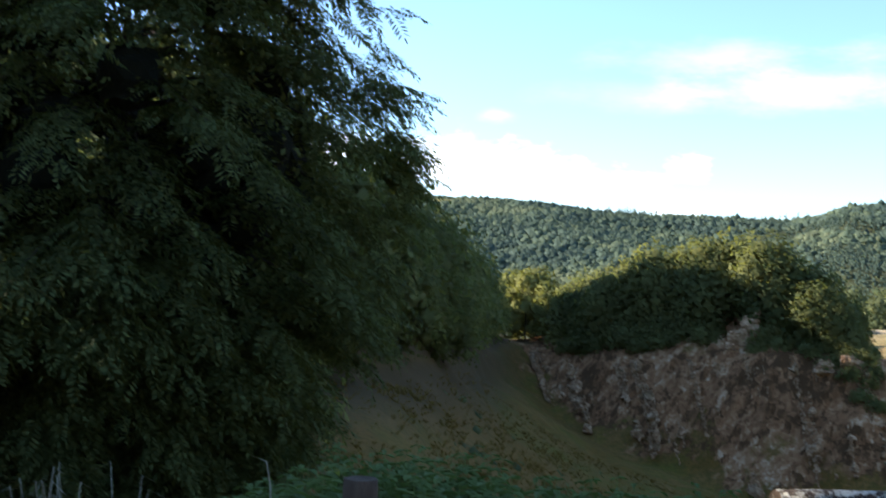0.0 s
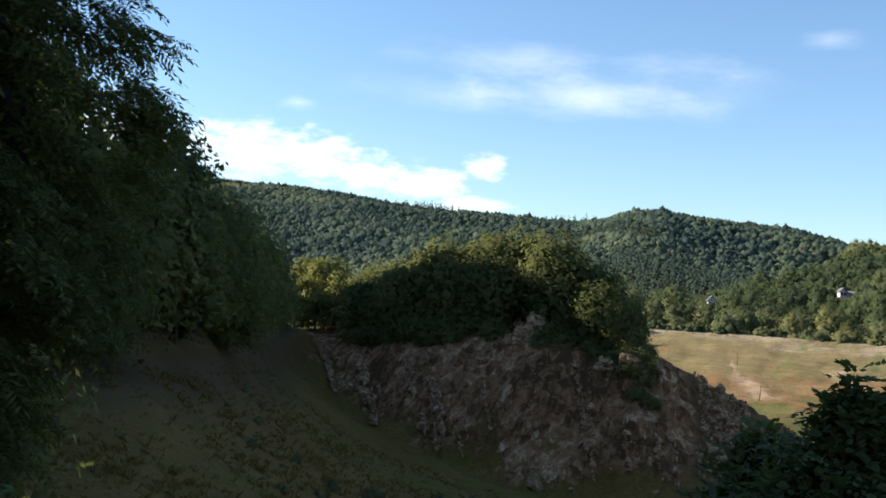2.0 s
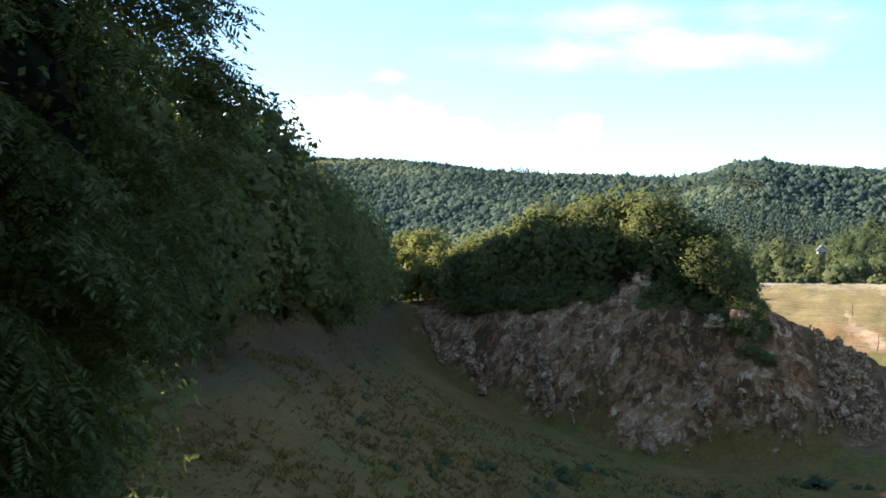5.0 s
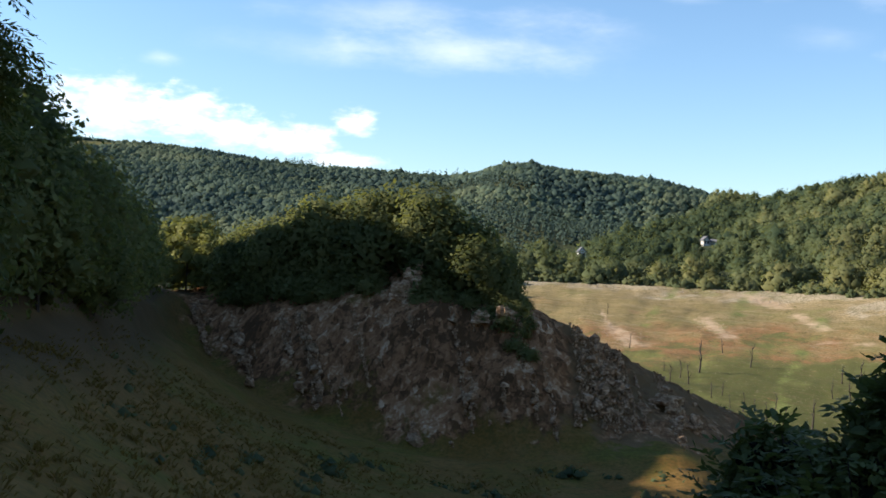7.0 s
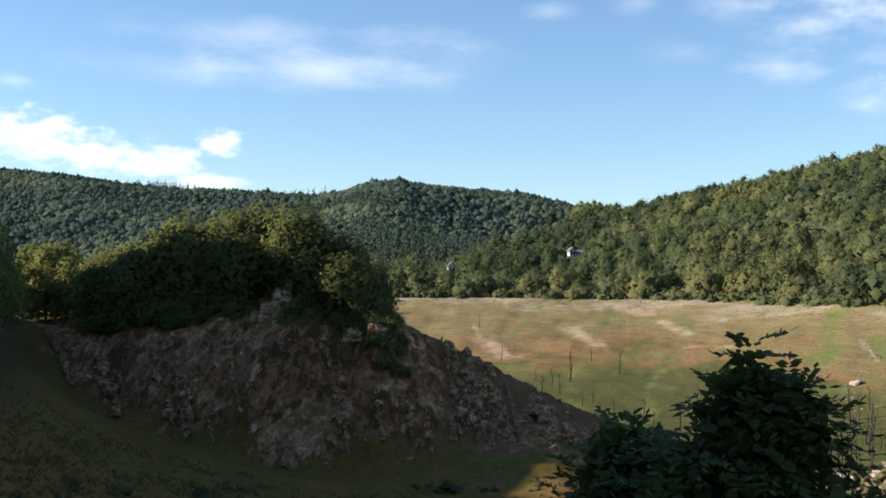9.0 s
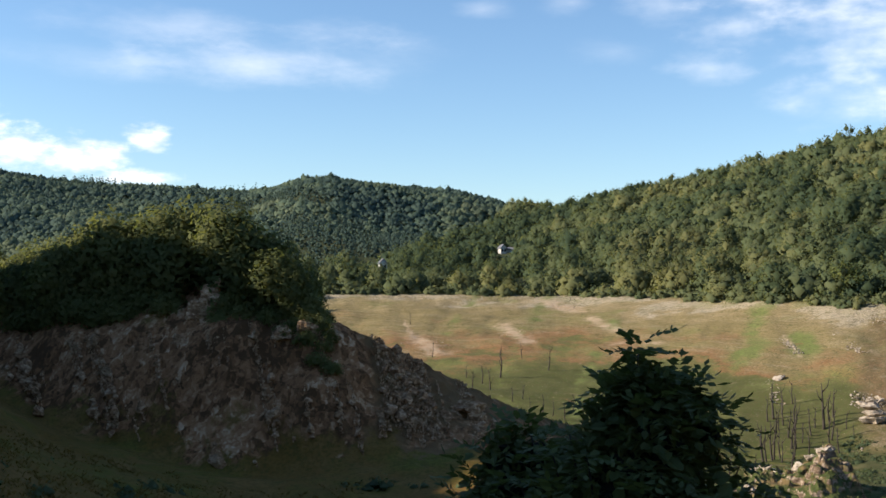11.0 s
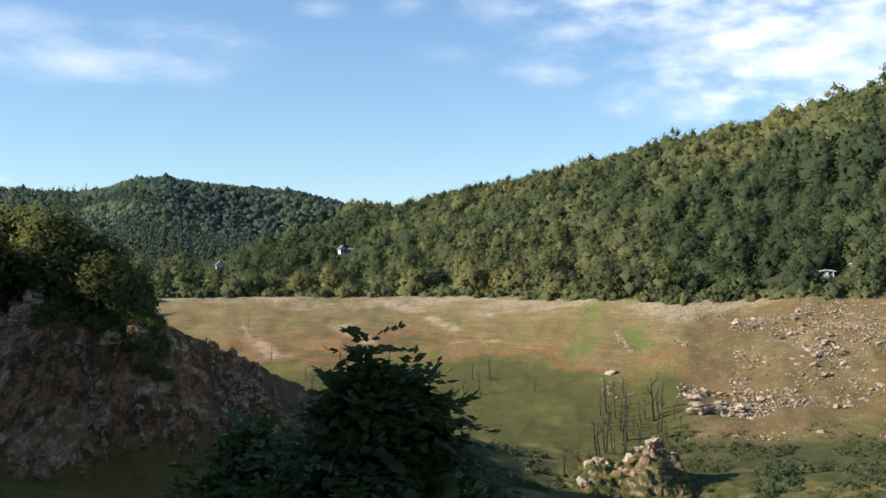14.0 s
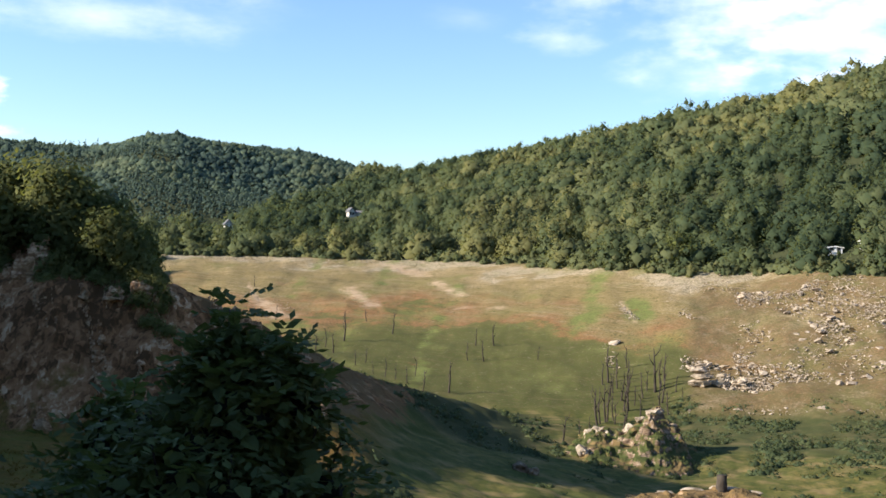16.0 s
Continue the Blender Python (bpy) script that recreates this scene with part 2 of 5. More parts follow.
    s = n.mix(n.ramp(n.noise(p, 1.6, 6, 0.7), (0.6, 0.0), (0.72, 0.6)), s, (0.42, 0.34, 0.22))
    fan = n("ShaderNodeAttribute", "Fac", props={"attribute_name": "fan"})
    s = n.mix(n.span(n.math("ADD", fan, n.math("MULTIPLY", n.math("SUBTRACT", n.noise(p, 0.35, 6, 0.7), 0.5), 2.6)), 0.2, 1.5), s, n.mix(mid, (0.38, 0.26, 0.155), (0.52, 0.39, 0.27)))
    # broken slate and scree of the headland
    bent = n("ShaderNodeVectorMath", props={"operation": "ADD"}, i0=p, i1=n("ShaderNodeVectorMath", props={"operation": "SCALE"}, i0=n.noise(p, 0.5, 4, 0.6, out=1), Scale=1.6))
    tilt = n("ShaderNodeMapping", Vector=bent, Rotation=(0.35, 0.5, 0.0), Scale=(1, 1, 0.5))
    blocks = n("ShaderNodeSeparateColor", 0, Color=n("ShaderNodeTexVoronoi", 1, Vector=tilt, Scale=0.95))
    chips_ = n("ShaderNodeSeparateColor", 0, Color=n("ShaderNodeTexVoronoi", 1, Vector=tilt, Scale=2.6))
    cr = n.noise(tilt, 0.9, 8, 0.75)
    ribs = n.noise(n("ShaderNodeMapping", Vector=p, Scale=(0.12, 0.12, 0.05)), 1.0, 5, 0.65)
    bare = n.math("ADD", n.math("ADD", n.math("MULTIPLY", blocks, 0.34), n.math("MULTIPLY", chips_, 0.24)), n.math("ADD", n.math("MULTIPLY", cr, 0.55), n.math("MULTIPLY", n.math("SUBTRACT", ribs, 0.5), 0.9)))
    r = n.ramp(bare, (0.4, (0.095, 0.05, 0.023)), (0.58, (0.25, 0.12, 0.054)), (0.72, (0.33, 0.175, 0.085)), (0.8, (0.44, 0.268, 0.145)), (0.95, (0.6, 0.43, 0.275)))
    wood = n.mix(mid, (0.032, 0.04, 0.02), (0.065, 0.07, 0.034))
    c = n.mix(meadow, n.mix(lush, n.mix(mid, (0.06, 0.042, 0.022), (0.12, 0.08, 0.042)), wood), g)
    c = n.mix(shore, c, s)
    edge = n.math("ADD", rock, n.math("MULTIPLY", n.math("SUBTRACT", n.noise(p, 0.13, 7, 0.7), 0.5), 2.6))
    slope_earth = n("ShaderNodeAttribute", "Fac", props={"attribute_name": "earth"})
    plain_earth = n.mix(n.noise(p, 0.3, 6, 0.7), (0.13, 0.078, 0.036), (0.21, 0.128, 0.06))
    r = n.mix(n.span(n.math("ADD", slope_earth, n.math("MULTIPLY", n.math("SUBTRACT", n.noise(p, 0.16, 6, 0.7), 0.5), 2.2)), 0.35, 0.75), r, plain_earth)
    c = n.mix(n.span(edge, 0.4, 0.62), c, r)
    h = n.math("ADD", n.math("MULTIPLY", n.math("MULTIPLY", bare, rock), 3.0), n.math("MULTIPLY", fine, 0.35))
    finish(n, c, 0.95, h, 0.7, 0.22, 0.05)
    return m


GROUND = ground_material()

# ============ the lie of the land ============
# Along every bearing (degrees right of the first heading) the ground runs through the same lines:
# bank edge, near slope, cove, foot of the headland, old water line, crest, back foot, valley, far shore, low ridge, dip, far ridge.


def line(bs, ds, zs):
    return bs, ds, zs


LINES = [
    line([0], [0.0], [-1.65]),
    line([0], [5.2], [-1.75]),
    line([-25, -3, 3, 10, 18, 57], [30, 36, 45, 60, 60, 60], [-5.5, -7.3, -9.6, -15.5, -17, -18]),
    line([-25, -3, 3, 10, 18, 30, 35, 45, 57], [50, 52, 74, 100, 100, 105, 120, 130, 130], [-6, -6.6, -10.2, -17.5, -21, -22, -25, -30, -29.5]),
    line([-25, -8, -3, 1, 3.5, 7, 10, 14.5, 18, 23.6, 30, 35, 40, 45, 57], [58, 60, 66, 95, 165, 148, 139, 132, 128, 128, 131, 165, 175, 165, 165],
         [-5.5, -4.9, -5.4, -6.6, -10, -16.2, -17.6, -20.3, -21.5, -20.2, -19.3, -26.5, -30, -32.6, -32]),
    line([-25, -8, -3, 1, 3.5, 7, 10, 14.5, 18, 22, 25, 28, 31, 35, 40, 45, 57], [64, 66, 72, 103, 182, 162, 152, 145, 143, 142, 149, 157, 165, 185, 200, 190, 190],
         [-4.8, -4.6, -4.9, -6.0, -6.3, -7.0, -7.4, -6.0, -5.0, -4.5, -8.7, -13.8, -18.2, -23.5, -29.3, -31.5, -30]),
    line([-32, -25, -21, -12, -3, 1, 3.5, 7, 10, 14.5, 18, 22, 25, 28, 31, 35, 40, 45, 57], [125, 132, 120, 98, 105, 125, 192, 172, 164, 158, 154, 146, 152, 160, 168, 188, 203, 198, 198],
         [25, 18, 14, 9, 1, -4, -6.2, -2.5, -1, 1, -1.5, -4.8, -9, -14.2, -18.6, -23.8, -29.6, -31.6, -30]),
    # Left of -18 the hill is unseen; its height is set to cast shade.
    line([-34, -30, -27, -25, -23.5, -21.4, -20.3, -18.6, -12, -7, -3, 1, 3.5, 7, 18, 25, 40, 45, 57], [220, 220, 220, 220, 220, 220, 220, 220, 220, 220, 220, 220, 240, 220, 200, 195, 213, 210, 210], [48, 52, 57, 66, 76, 71, 52, 28, 15, 8, 4, -3, -8, -16, -22, -24, -31, -31.8, -30]),
    line([-25, -18, -3, 3.5, 10, 20, 25, 30, 38, 45, 57], [290, 290, 400, 380, 330, 260, 240, 232, 222, 225, 225], [20, 18, 8, -15, -24, -27, -27, -28, -31, -31.5, -29]),
    line([-25, -3, 3.5, 10, 18, 21, 33, 38, 43, 47, 50, 53, 57], [600, 600, 580, 560, 430, 395, 385, 360, 335, 320, 320, 310, 300],
         [95, 15, -5, -5, -3.6, -3.4, -3.4, -4.2, -4.5, -5.5, -4.6, -3.2, -4.5]),
    line([-25, 3.5, 15, 20, 24, 26, 28.5, 31, 36, 45, 57], [800, 760, 620, 440, 520, 600, 750, 900, 800, 650, 560], [90, -2, -2, -3, 4, 15.5, 31.5, 52, 63.5, 73.5, 89.5]),
    line([-25, 3.5, 20, 31, 57], [1000, 950, 800, 1080, 900], [95, 2, 4, 38, 70]),
    line([-25, -2, 0, 4.5, 8, 13, 17.3, 18.7, 19.8, 21.3, 22.7, 24.4, 27.8, 29.5, 31, 36, 57], [1900, 1950, 1930, 1850, 1800, 1700, 1650, 1600, 1550, 1540, 1520, 1500, 1450, 1420, 1400, 1350, 1300],
         [174, 184, 183, 170, 152, 138, 131, 134, 142, 144, 134, 129, 119, 105, 94, 65, 60]),
    line([0], [4600], [110]),
]


BLUR = (-1.8, -1.1, -0.5, 0.0, 0.5, 1.1, 1.8)


def knots(b):
    """Distances and heights of all the lines at the bearings b; behind the camera the land is a wooded rise."""
    b = np.asarray(b, float)
    d, z = (np.array([sum(np.interp(b + o, row[0], row[k]) for o in BLUR) / len(BLUR) if 2 <= i <= 8 else np.interp(b, row[0], row[k])
                      for i, row in enumerate(LINES)]) for k in (1, 2))
    off = np.abs((b - 16 + 180) % 360 - 180)
    w = np.clip((off - 62) / 40, 0, 1)
    w = w * w * (3 - 2 * w)
    back = -1.65 + 0.22 * np.clip(d - 8, 0, 320)
    return d, z * (1 - w) + back * w


TABLE = knots(np.arange(-180, 180.01, 0.1))


def lines_at(b):
    """The lines at one bearing, from the table of all bearings."""
    k = ((b + 180) % 360) * 10
    i = min(int(k), 3599)
    t = k - i
    return TABLE[0][:, i] * (1 - t) + TABLE[0][:, i + 1] * t, TABLE[1][:, i] * (1 - t) + TABLE[1][:, i + 1] * t


def smooth01(v, a, b):
    t = np.clip((v - a) / (b - a), 0, 1)
    return t * t * (3 - 2 * t)


def land(b, r):
    """Height of the smooth land at bearing b (one value) and the distances r."""
    d, z = lines_at(b)
    r = np.asarray(r, float)
    out = (np.interp(r * 0.99, d, z) + 2 * np.interp(r, d, z) + np.interp(r * 1.01, d, z)) / 4
    if -8 < b < 66 and r.max() > 400:
        sa, ca = math.sin(radians(b)), math.cos(radians(b))
        far = smooth01(r, 700, 900) * (1 - smooth01(r, d[12] * 0.88, d[12] * 0.97)) * (1 - smooth01(b, 30, 33))
        near = smooth01(r, d[9] + 30, d[9] + 90) * (1 - smooth01(r, d[10] * 0.85, d[10] * 0.96)) * smooth01(b, 24, 28)
        folds = [noise.noise(Vector((q * sa * 0.0045, q * ca * 0.0045, 2.0))) * 24 * f + noise.noise(Vector((q * sa * 0.013, q * ca * 0.013, 6.0))) * 10 * n if f + n > 0.001 else 0.0
                 for q, f, n in zip(np.ravel(r), np.ravel(far), np.ravel(near))]
        out = out + np.reshape(folds, r.shape)
    return out


def height(x, y):
    return float(land(math.degrees(math.atan2(x, y)), math.hypot(x, y)))


def spot(b, r, dz=0.0):
    """The point of the land at bearing b, r metres off."""
    a = radians(b)
    return Vector((r * math.sin(a), r * math.cos(a), float(land(b, r)) + dz))


def mesh_of(name, verts, faces, mat, smooth=False, corners=4, normals=None):
    """A mesh from arrays: verts (n, 3), faces (m, corners), and normals of the leaves where they follow the crown."""
    me = bpy.data.meshes.new(name)
    verts, faces = np.asarray(verts, np.float32), np.asarray(faces, np.int32)
    me.vertices.add(len(verts))
    me.vertices.foreach_set("co", verts.ravel())
    me.loops.add(faces.size)
    me.loops.foreach_set("vertex_index", faces.ravel())
    me.polygons.add(len(faces))
    me.polygons.foreach_set("loop_start", np.arange(0, faces.size, corners, dtype=np.int32))
    me.polygons.foreach_set("loop_total", np.full(len(faces), corners, np.int32))
    me.polygons.foreach_set("use_smooth", np.full(len(faces), smooth))
    me.materials.append(mat)
    me.update(calc_edges=True)
    if normals is not None:
        me.polygons.foreach_set("use_smooth", np.full(len(faces), True))
        me.normals_split_custom_set_from_vertices(np.asarray(normals, np.float32))
    return me


# pale soil washed out on the bank: bearing and distance of both ends, width, depth
FANS = [(25.0, 342, 25.5, 318, 0.16, 3), (25.5, 320, 26.6, 302, 0.75, 6), (32.2, 376, 33.6, 360, 0.9, 5), (30.0, 336, 31.2, 312, 0.55, 5), (34.4, 344, 35.6, 326, 0.5, 4), (35.7, 311.5, 35.8, 310.5, 0.7, 1.4), (37.5, 307.5, 37.6, 306.5, 0.6, 1.3), (43.6, 302, 44.3, 286, 0.18, 3)]


def build_ground():
    bs = np.concatenate([np.arange(-160, -26, 6.0), np.arange(-26, 62, 0.17), np.arange(62, 200, 6.0)])
    rs = np.concatenate([np.linspace(0.4, 12, 22), np.geomspace(12.5, 95.4, 92), np.linspace(96, 215, 175), np.geomspace(217, 420, 75), np.geomspace(430, 2100, 60), [2600, 3300, 4600]])
    D, Z = knots(bs)
    nb, nr = len(bs), len(rs)
    V = np.zeros((nb, nr, 3))
    zone = np.zeros((nb, nr, 4), np.float32)
    lush, gully, fan, bare_earth = (np.zeros((nb, nr), np.float32) for k in range(4))
    for i, b in enumerate(bs):
        z = land(b, rs)
        d = D[:, i]
        inside = smooth01(b, 2.5, 6.0) * (1 - smooth01(b, 30, 36))
        cliff = smooth01(rs, d[4] - 6, d[4] + 13) * (1 - smooth01(rs, d[6] + 2, d[6] + 8)) * inside
        bank = smooth01(rs, d[8], d[8] + 6) * (1 - smooth01(rs, d[9] + 2, d[9] + 8)) * smooth01(b, 8, 14)
        floor = 1 - smooth01(rs, d[5] + 2, d[5] + 8) * (1 - smooth01(b, 20, 24))
        floor = np.where(b > 22, 1 - smooth01(rs, d[9], d[9] + 8), floor)
        earth = 0.9 * smooth01(rs, d[3] - 2, d[4]) * (1 - smooth01(rs, d[5] + 2, d[5] + 6)) * (1 - smooth01(b, 2.0, 5.0)) * smooth01(b, -24, -20)
        if -1.7 < b < 1.2:
            floor = np.maximum(floor, smooth01(rs, 1770, 1790) * (1 - smooth01(rs, 1930, 1940)))
        if 23.5 < b < 24.6:
            floor = np.maximum(floor, smooth01(rs, 1385, 1400) * (1 - smooth01(rs, 1490, 1500)))
        # Terrace band: shade painted in by turning the ground colour dark.
        shade_and_scrub = smooth01(b, 28, 31) * (1 - smooth01(b, 38.5, 41)) * smooth01(rs, 160, 168) * (1 - smooth01(rs, 216, 226))
        # Second band: darker ground under the dense scrub.
        shade_and_scrub = np.maximum(shade_and_scrub, 0.75 * smooth01(b, 45.5, 47) * smooth01(rs, 188, 196) * (1 - smooth01(rs, 224, 240)))
        floor = floor * (1 - 0.8 * shade_and_scrub)
        zone[i, :, 0], zone[i, :, 1], zone[i, :, 2] = cliff, floor * (1 - earth), bank
        level = (z - Z[8, i]) / max(Z[9, i] - Z[8, i], 1)
        level = level + 0.3 * smooth01(b, 45.5, 49) * smooth01(level, 0.12, 0.4) * (1 - smooth01(level, 0.6, 0.95))
        level = level - 0.12 * smooth01(b, 45, 48)
        sway = np.array([noise.noise(Vector((q * 5.0, b * 0.15, 8.0))) for q in level])
        gully[i] = 0.75 * np.exp(-((b - 42.9 + 2.4 * (1 - level) + 0.8 * sway) / 0.75) ** 2) * smooth01(level, 0.3, 0.55) + 1.1 * np.exp(-((b - 44.5) / 0.8) ** 2 - ((level - 0.66) / 0.13) ** 2) + 0.55 * np.exp(-((b - 29.0 - 3.2 * level + 0.5 * sway) / 0.45) ** 2) + 0.6 * np.exp(-((b - 33.0 - 3.4 * level + 0.6 * sway) / 0.5) ** 2) + 0.5 * np.exp(-((b - 25.0 - 3.6 * level) / 0.4) ** 2)
        lush[i] = np.maximum(smooth01(b, 30.0, 33.0) * smooth01(rs, 80, 100), smooth01(rs, d[8] - 12, d[8]) * smooth01(b, 20, 24))
        lush[i] = np.maximum(lush[i], smooth01(rs, 400, 450))
        gully[i] -= smooth01(b, 45.6, 48.0)
        for b0, d0, b1, d1, wide, deep in FANS:
            t = np.clip((rs - d0) / (d1 - d0), 0, 1)
            fan[i] = np.maximum(fan[i], np.exp(-((b - b0 - (b1 - b0) * t) / wide) ** 2 - ((rs - d0 - (d1 - d0) * t) / deep) ** 2))
        bare_earth[i] = 0.62 * smooth01(b, 20.5, 24.5) + 0.35 * smooth01(b, 8, 5)
        zone[i, :, 3] = np.clip(level, 0, 1)
        a = radians(b)
        sa, ca = math.sin(a), math.cos(a)
        for j, r in enumerate(rs):
            zz, rr = z[j], r
            if r < 460 and -26 <= b <= 62:
                p = Vector((rr * sa, rr * ca, zz))
                rough = noise.noise(p * 0.09) * 0.7 + noise.noise(p * 0.3) * (0.25 if r > 60 else 0.12)
                zz += rough * min(1.0, max(0.0, (r - 8) / 40)) * (1.4 if r > 100 and b < 30 else 0.8)
                if r > 120 and b > 30:
                    zz += 0.12 * noise.noise(p * 0.22) + 0.16 * noise.noise(p * 0.6)
                if r > 222 and b > 44:
                    zz += smooth01(b, 45, 48) * (1.3 * noise.noise(p * 0.06 + Vector((3, 0, 0))) + 0.5 * noise.noise(p * 0.25)) * smooth01(r, 225, 240) * (1 - smooth01(r, d[9] - 12, d[9] - 2))
                c = cliff[j]
                if c > 0.02:
                    q = Vector((p.x * 0.2, p.y * 0.2, p.z * 0.09))
                    k = noise.fractal(q, 0.8, 2.2, 6)
                    cell = noise.cell(Vector((p.x * 0.6, p.y * 0.6, p.z * 0.8))) + noise.cell(Vector((p.x * 1.3, p.y * 1.3, p.z * 1.1)))
                    rr += c * (0.8 * k + 0.25 * (cell - 1.0))
                    zz += c * 0.5 * noise.noise(p * 0.9)
            V[i, j] = (rr * sa, rr * ca, zz)
    idx = np.arange(nb * nr).reshape(nb, nr)
    nxt = np.roll(idx, -1, axis=0)
    F = np.stack([idx[:, :-1], idx[:, 1:], nxt[:, 1:], nxt[:, :-1]], -1).reshape(-1, 4)
    verts = np.vstack([V.reshape(-1, 3), [[0, 0, -1.65]]])
    me = mesh_of("ground", verts, F, GROUND, True)
    bm = bmesh.new()
    bm.from_mesh(me)
    bm.verts.ensure_lookup_table()
    hub = bm.verts[len(verts) - 1]
    for i in range(nb):
        bm.faces.new((bm.verts[int(idx[i, 0])], bm.verts[int(nxt[i, 0])], hub)).smooth = True
    bmesh.ops.recalc_face_normals(bm, faces=bm.faces[:])
    bm.to_mesh(me)
    bm.free()
    at = me.attributes.new("zone", "FLOAT_COLOR", "POINT")
    at.data.foreach_set("color", np.vstack([zone.reshape(-1, 4), [[0, 1, 0, 0]]]).astype(np.float32).ravel())
    at = me.attributes.new("lush", "FLOAT", "POINT")
    at.data.foreach_set("value", np.append(lush.ravel(), 0.0).astype(np.float32))
    at = me.attributes.new("fan", "FLOAT", "POINT")
    at.data.foreach_set("value", np.append(fan.ravel(), 0.0).astype(np.float32))
    at = me.attributes.new("earth", "FLOAT", "POINT")
    at.data.foreach_set("value", np.append(bare_earth.ravel(), 0.0).astype(np.float32))
    at = me.attributes.new("gully", "FLOAT", "POINT")
    at.data.foreach_set("value", np.append(gully.ravel(), 0.0).astype(np.float32))
    tagged(new("ground", me), "drained lake basin with grassy cove, slate headland and bare banks", "ground", kind="structure")


build_ground()

# ============ trees ============
rng = np.random.default_rng(7)


def leaf_quads(r, lobes, n, size, up=0.35, loose=0.42, rise=0.5):
    """n leafy sprays, as bent quads, over the shells of the lobes."""
    L = np.array(lobes)
    w = L[:, 3] ** 2
    k = r.choice(len(L), n, p=w / w.sum())
    v = r.normal(size=(n, 3))
    v /= np.linalg.norm(v, axis=1, keepdims=True)
    v[:, 2] = np.where(v[:, 2] < -0.8, -v[:, 2], v[:, 2])
    rad = L[k, 3] * (0.72 + loose * r.random(n) ** 0.8)
    c = L[k, :3] + v * rad[:, None] * np.array([1, 1, 0.85])
    nrm = v + r.normal(size=(n, 3)) * 0.45 + np.array([0, 0, up])
    nrm /= np.linalg.norm(nrm, axis=1, keepdims=True)
    t = np.cross(nrm, r.normal(size=(n, 3)))
    t /= np.linalg.norm(t, axis=1, keepdims=True)
    s = np.cross(nrm, t)
    a = (size * (0.6 + 0.8 * r.random(n)))[:, None]
    q = np.stack([c - t * a, c - s * a * 0.55 - nrm * a * 0.1, c + t * a, c + s * a * 0.55 - nrm * a * 0.1], 1)
    soft = v * 0.6 + nrm * 0.3 + np.array([0, 0, rise])
    soft /= np.linalg.norm(soft, axis=1, keepdims=True)
    return q.reshape(-1, 3), np.arange(4 * n).reshape(-1, 4), np.repeat(soft, 4, axis=0)


def core_quads(lobes, part=0.78, seg=5, rings=3, rise=0.6):
    """Solid hearts of the lobes, so that a crown is not seen through."""
    vs, fs, ns = [], [], []
    for x, y, z, rad in lobes:
        o = len(vs)
        for i in range(rings + 1):
            p = math.pi * i / rings
            for j in range(seg):
                a = 6.283 * (j + 0.5 * (i % 2)) / seg
                k = rad * part * (0.85 + 0.3 * noise.noise(Vector((x + i * 1.7, y + j * 2.3, z))))
                d = (max(math.sin(p), 0.05) * math.cos(a), max(math.sin(p), 0.05) * math.sin(a), math.cos(p))
                vs.append((x + k * d[0], y + k * d[1], z + k * 0.85 * d[2]))
                ns.append(Vector((d[0], d[1], d[2] + rise)).normalized()[:])
        for i in range(rings):
            for j in range(seg):
                j2 = (j + 1) % seg
                fs.append((o + (i + 1) * seg + j, o + (i + 1) * seg + j2, o + i * seg + j2, o + i * seg + j))
    return np.array(vs), np.array(fs), np.array(ns)


def canopy(r, wide, tall, n_lobes, n_leaves, size, low=-0.25, heart=True, seg=5, rise=0.55, loose=0.4, point=0.0, body=0.92):
    """A broad crown: lobes over a dome, clad in sprays, lit as one rounded mass. point above 0 draws it to a spire."""
    lobes, mids = [], []
    for i in range(n_lobes):
        h = low + (0.97 - low) * (i + 0.3 + 0.4 * r.random()) / n_lobes
        ring = math.sqrt(max(0.0, 1 - h * h)) * (1 - point * max(h, 0) * 0.6)
        a = i * 2.39996 + 0.7 * r.random()
        k = 0.66 + 0.2 * r.random()
        rad = wide * (0.19 + 0.1 * r.random()) * (1 - point * 0.55 * max(h, 0)) * (1.3 if n_lobes < 6 else 1.0)
        lobes.append((math.cos(a) * ring * k * wide / 2, math.sin(a) * ring * k * wide / 2, h * (tall - rad * 0.7) + 0.05 * tall, rad))
    v, f, n = leaf_quads(r, lobes, n_leaves, size, loose=loose, rise=rise)
    v2, f2, n2 = core_quads(lobes, body, seg, 2 if seg < 6 else 3, rise)
    v, f, n = np.vstack([v, v2]), np.vstack([f, f2 + len(v)]), np.vstack([n, n2])
    if heart:
        v2, f2, n2 = core_quads([(0, 0, tall * 0.25, wide * 0.36)], 1.0, 7, 3, rise)
        v, f, n = np.vstack([v, v2]), np.vstack([f, f2 + len(v)]), np.vstack([n, n2])
    whole = v - np.array([0, 0, -0.1 * tall])
    whole /= np.maximum(np.linalg.norm(whole / np.array([wide / 2, wide / 2, tall]), axis=1, keepdims=True), 0.3) * np.array([wide / 2, wide / 2, tall])
    n = n * 0.5 + whole * 0.85
    return v, f, n / np.linalg.norm(n, axis=1, keepdims=True)


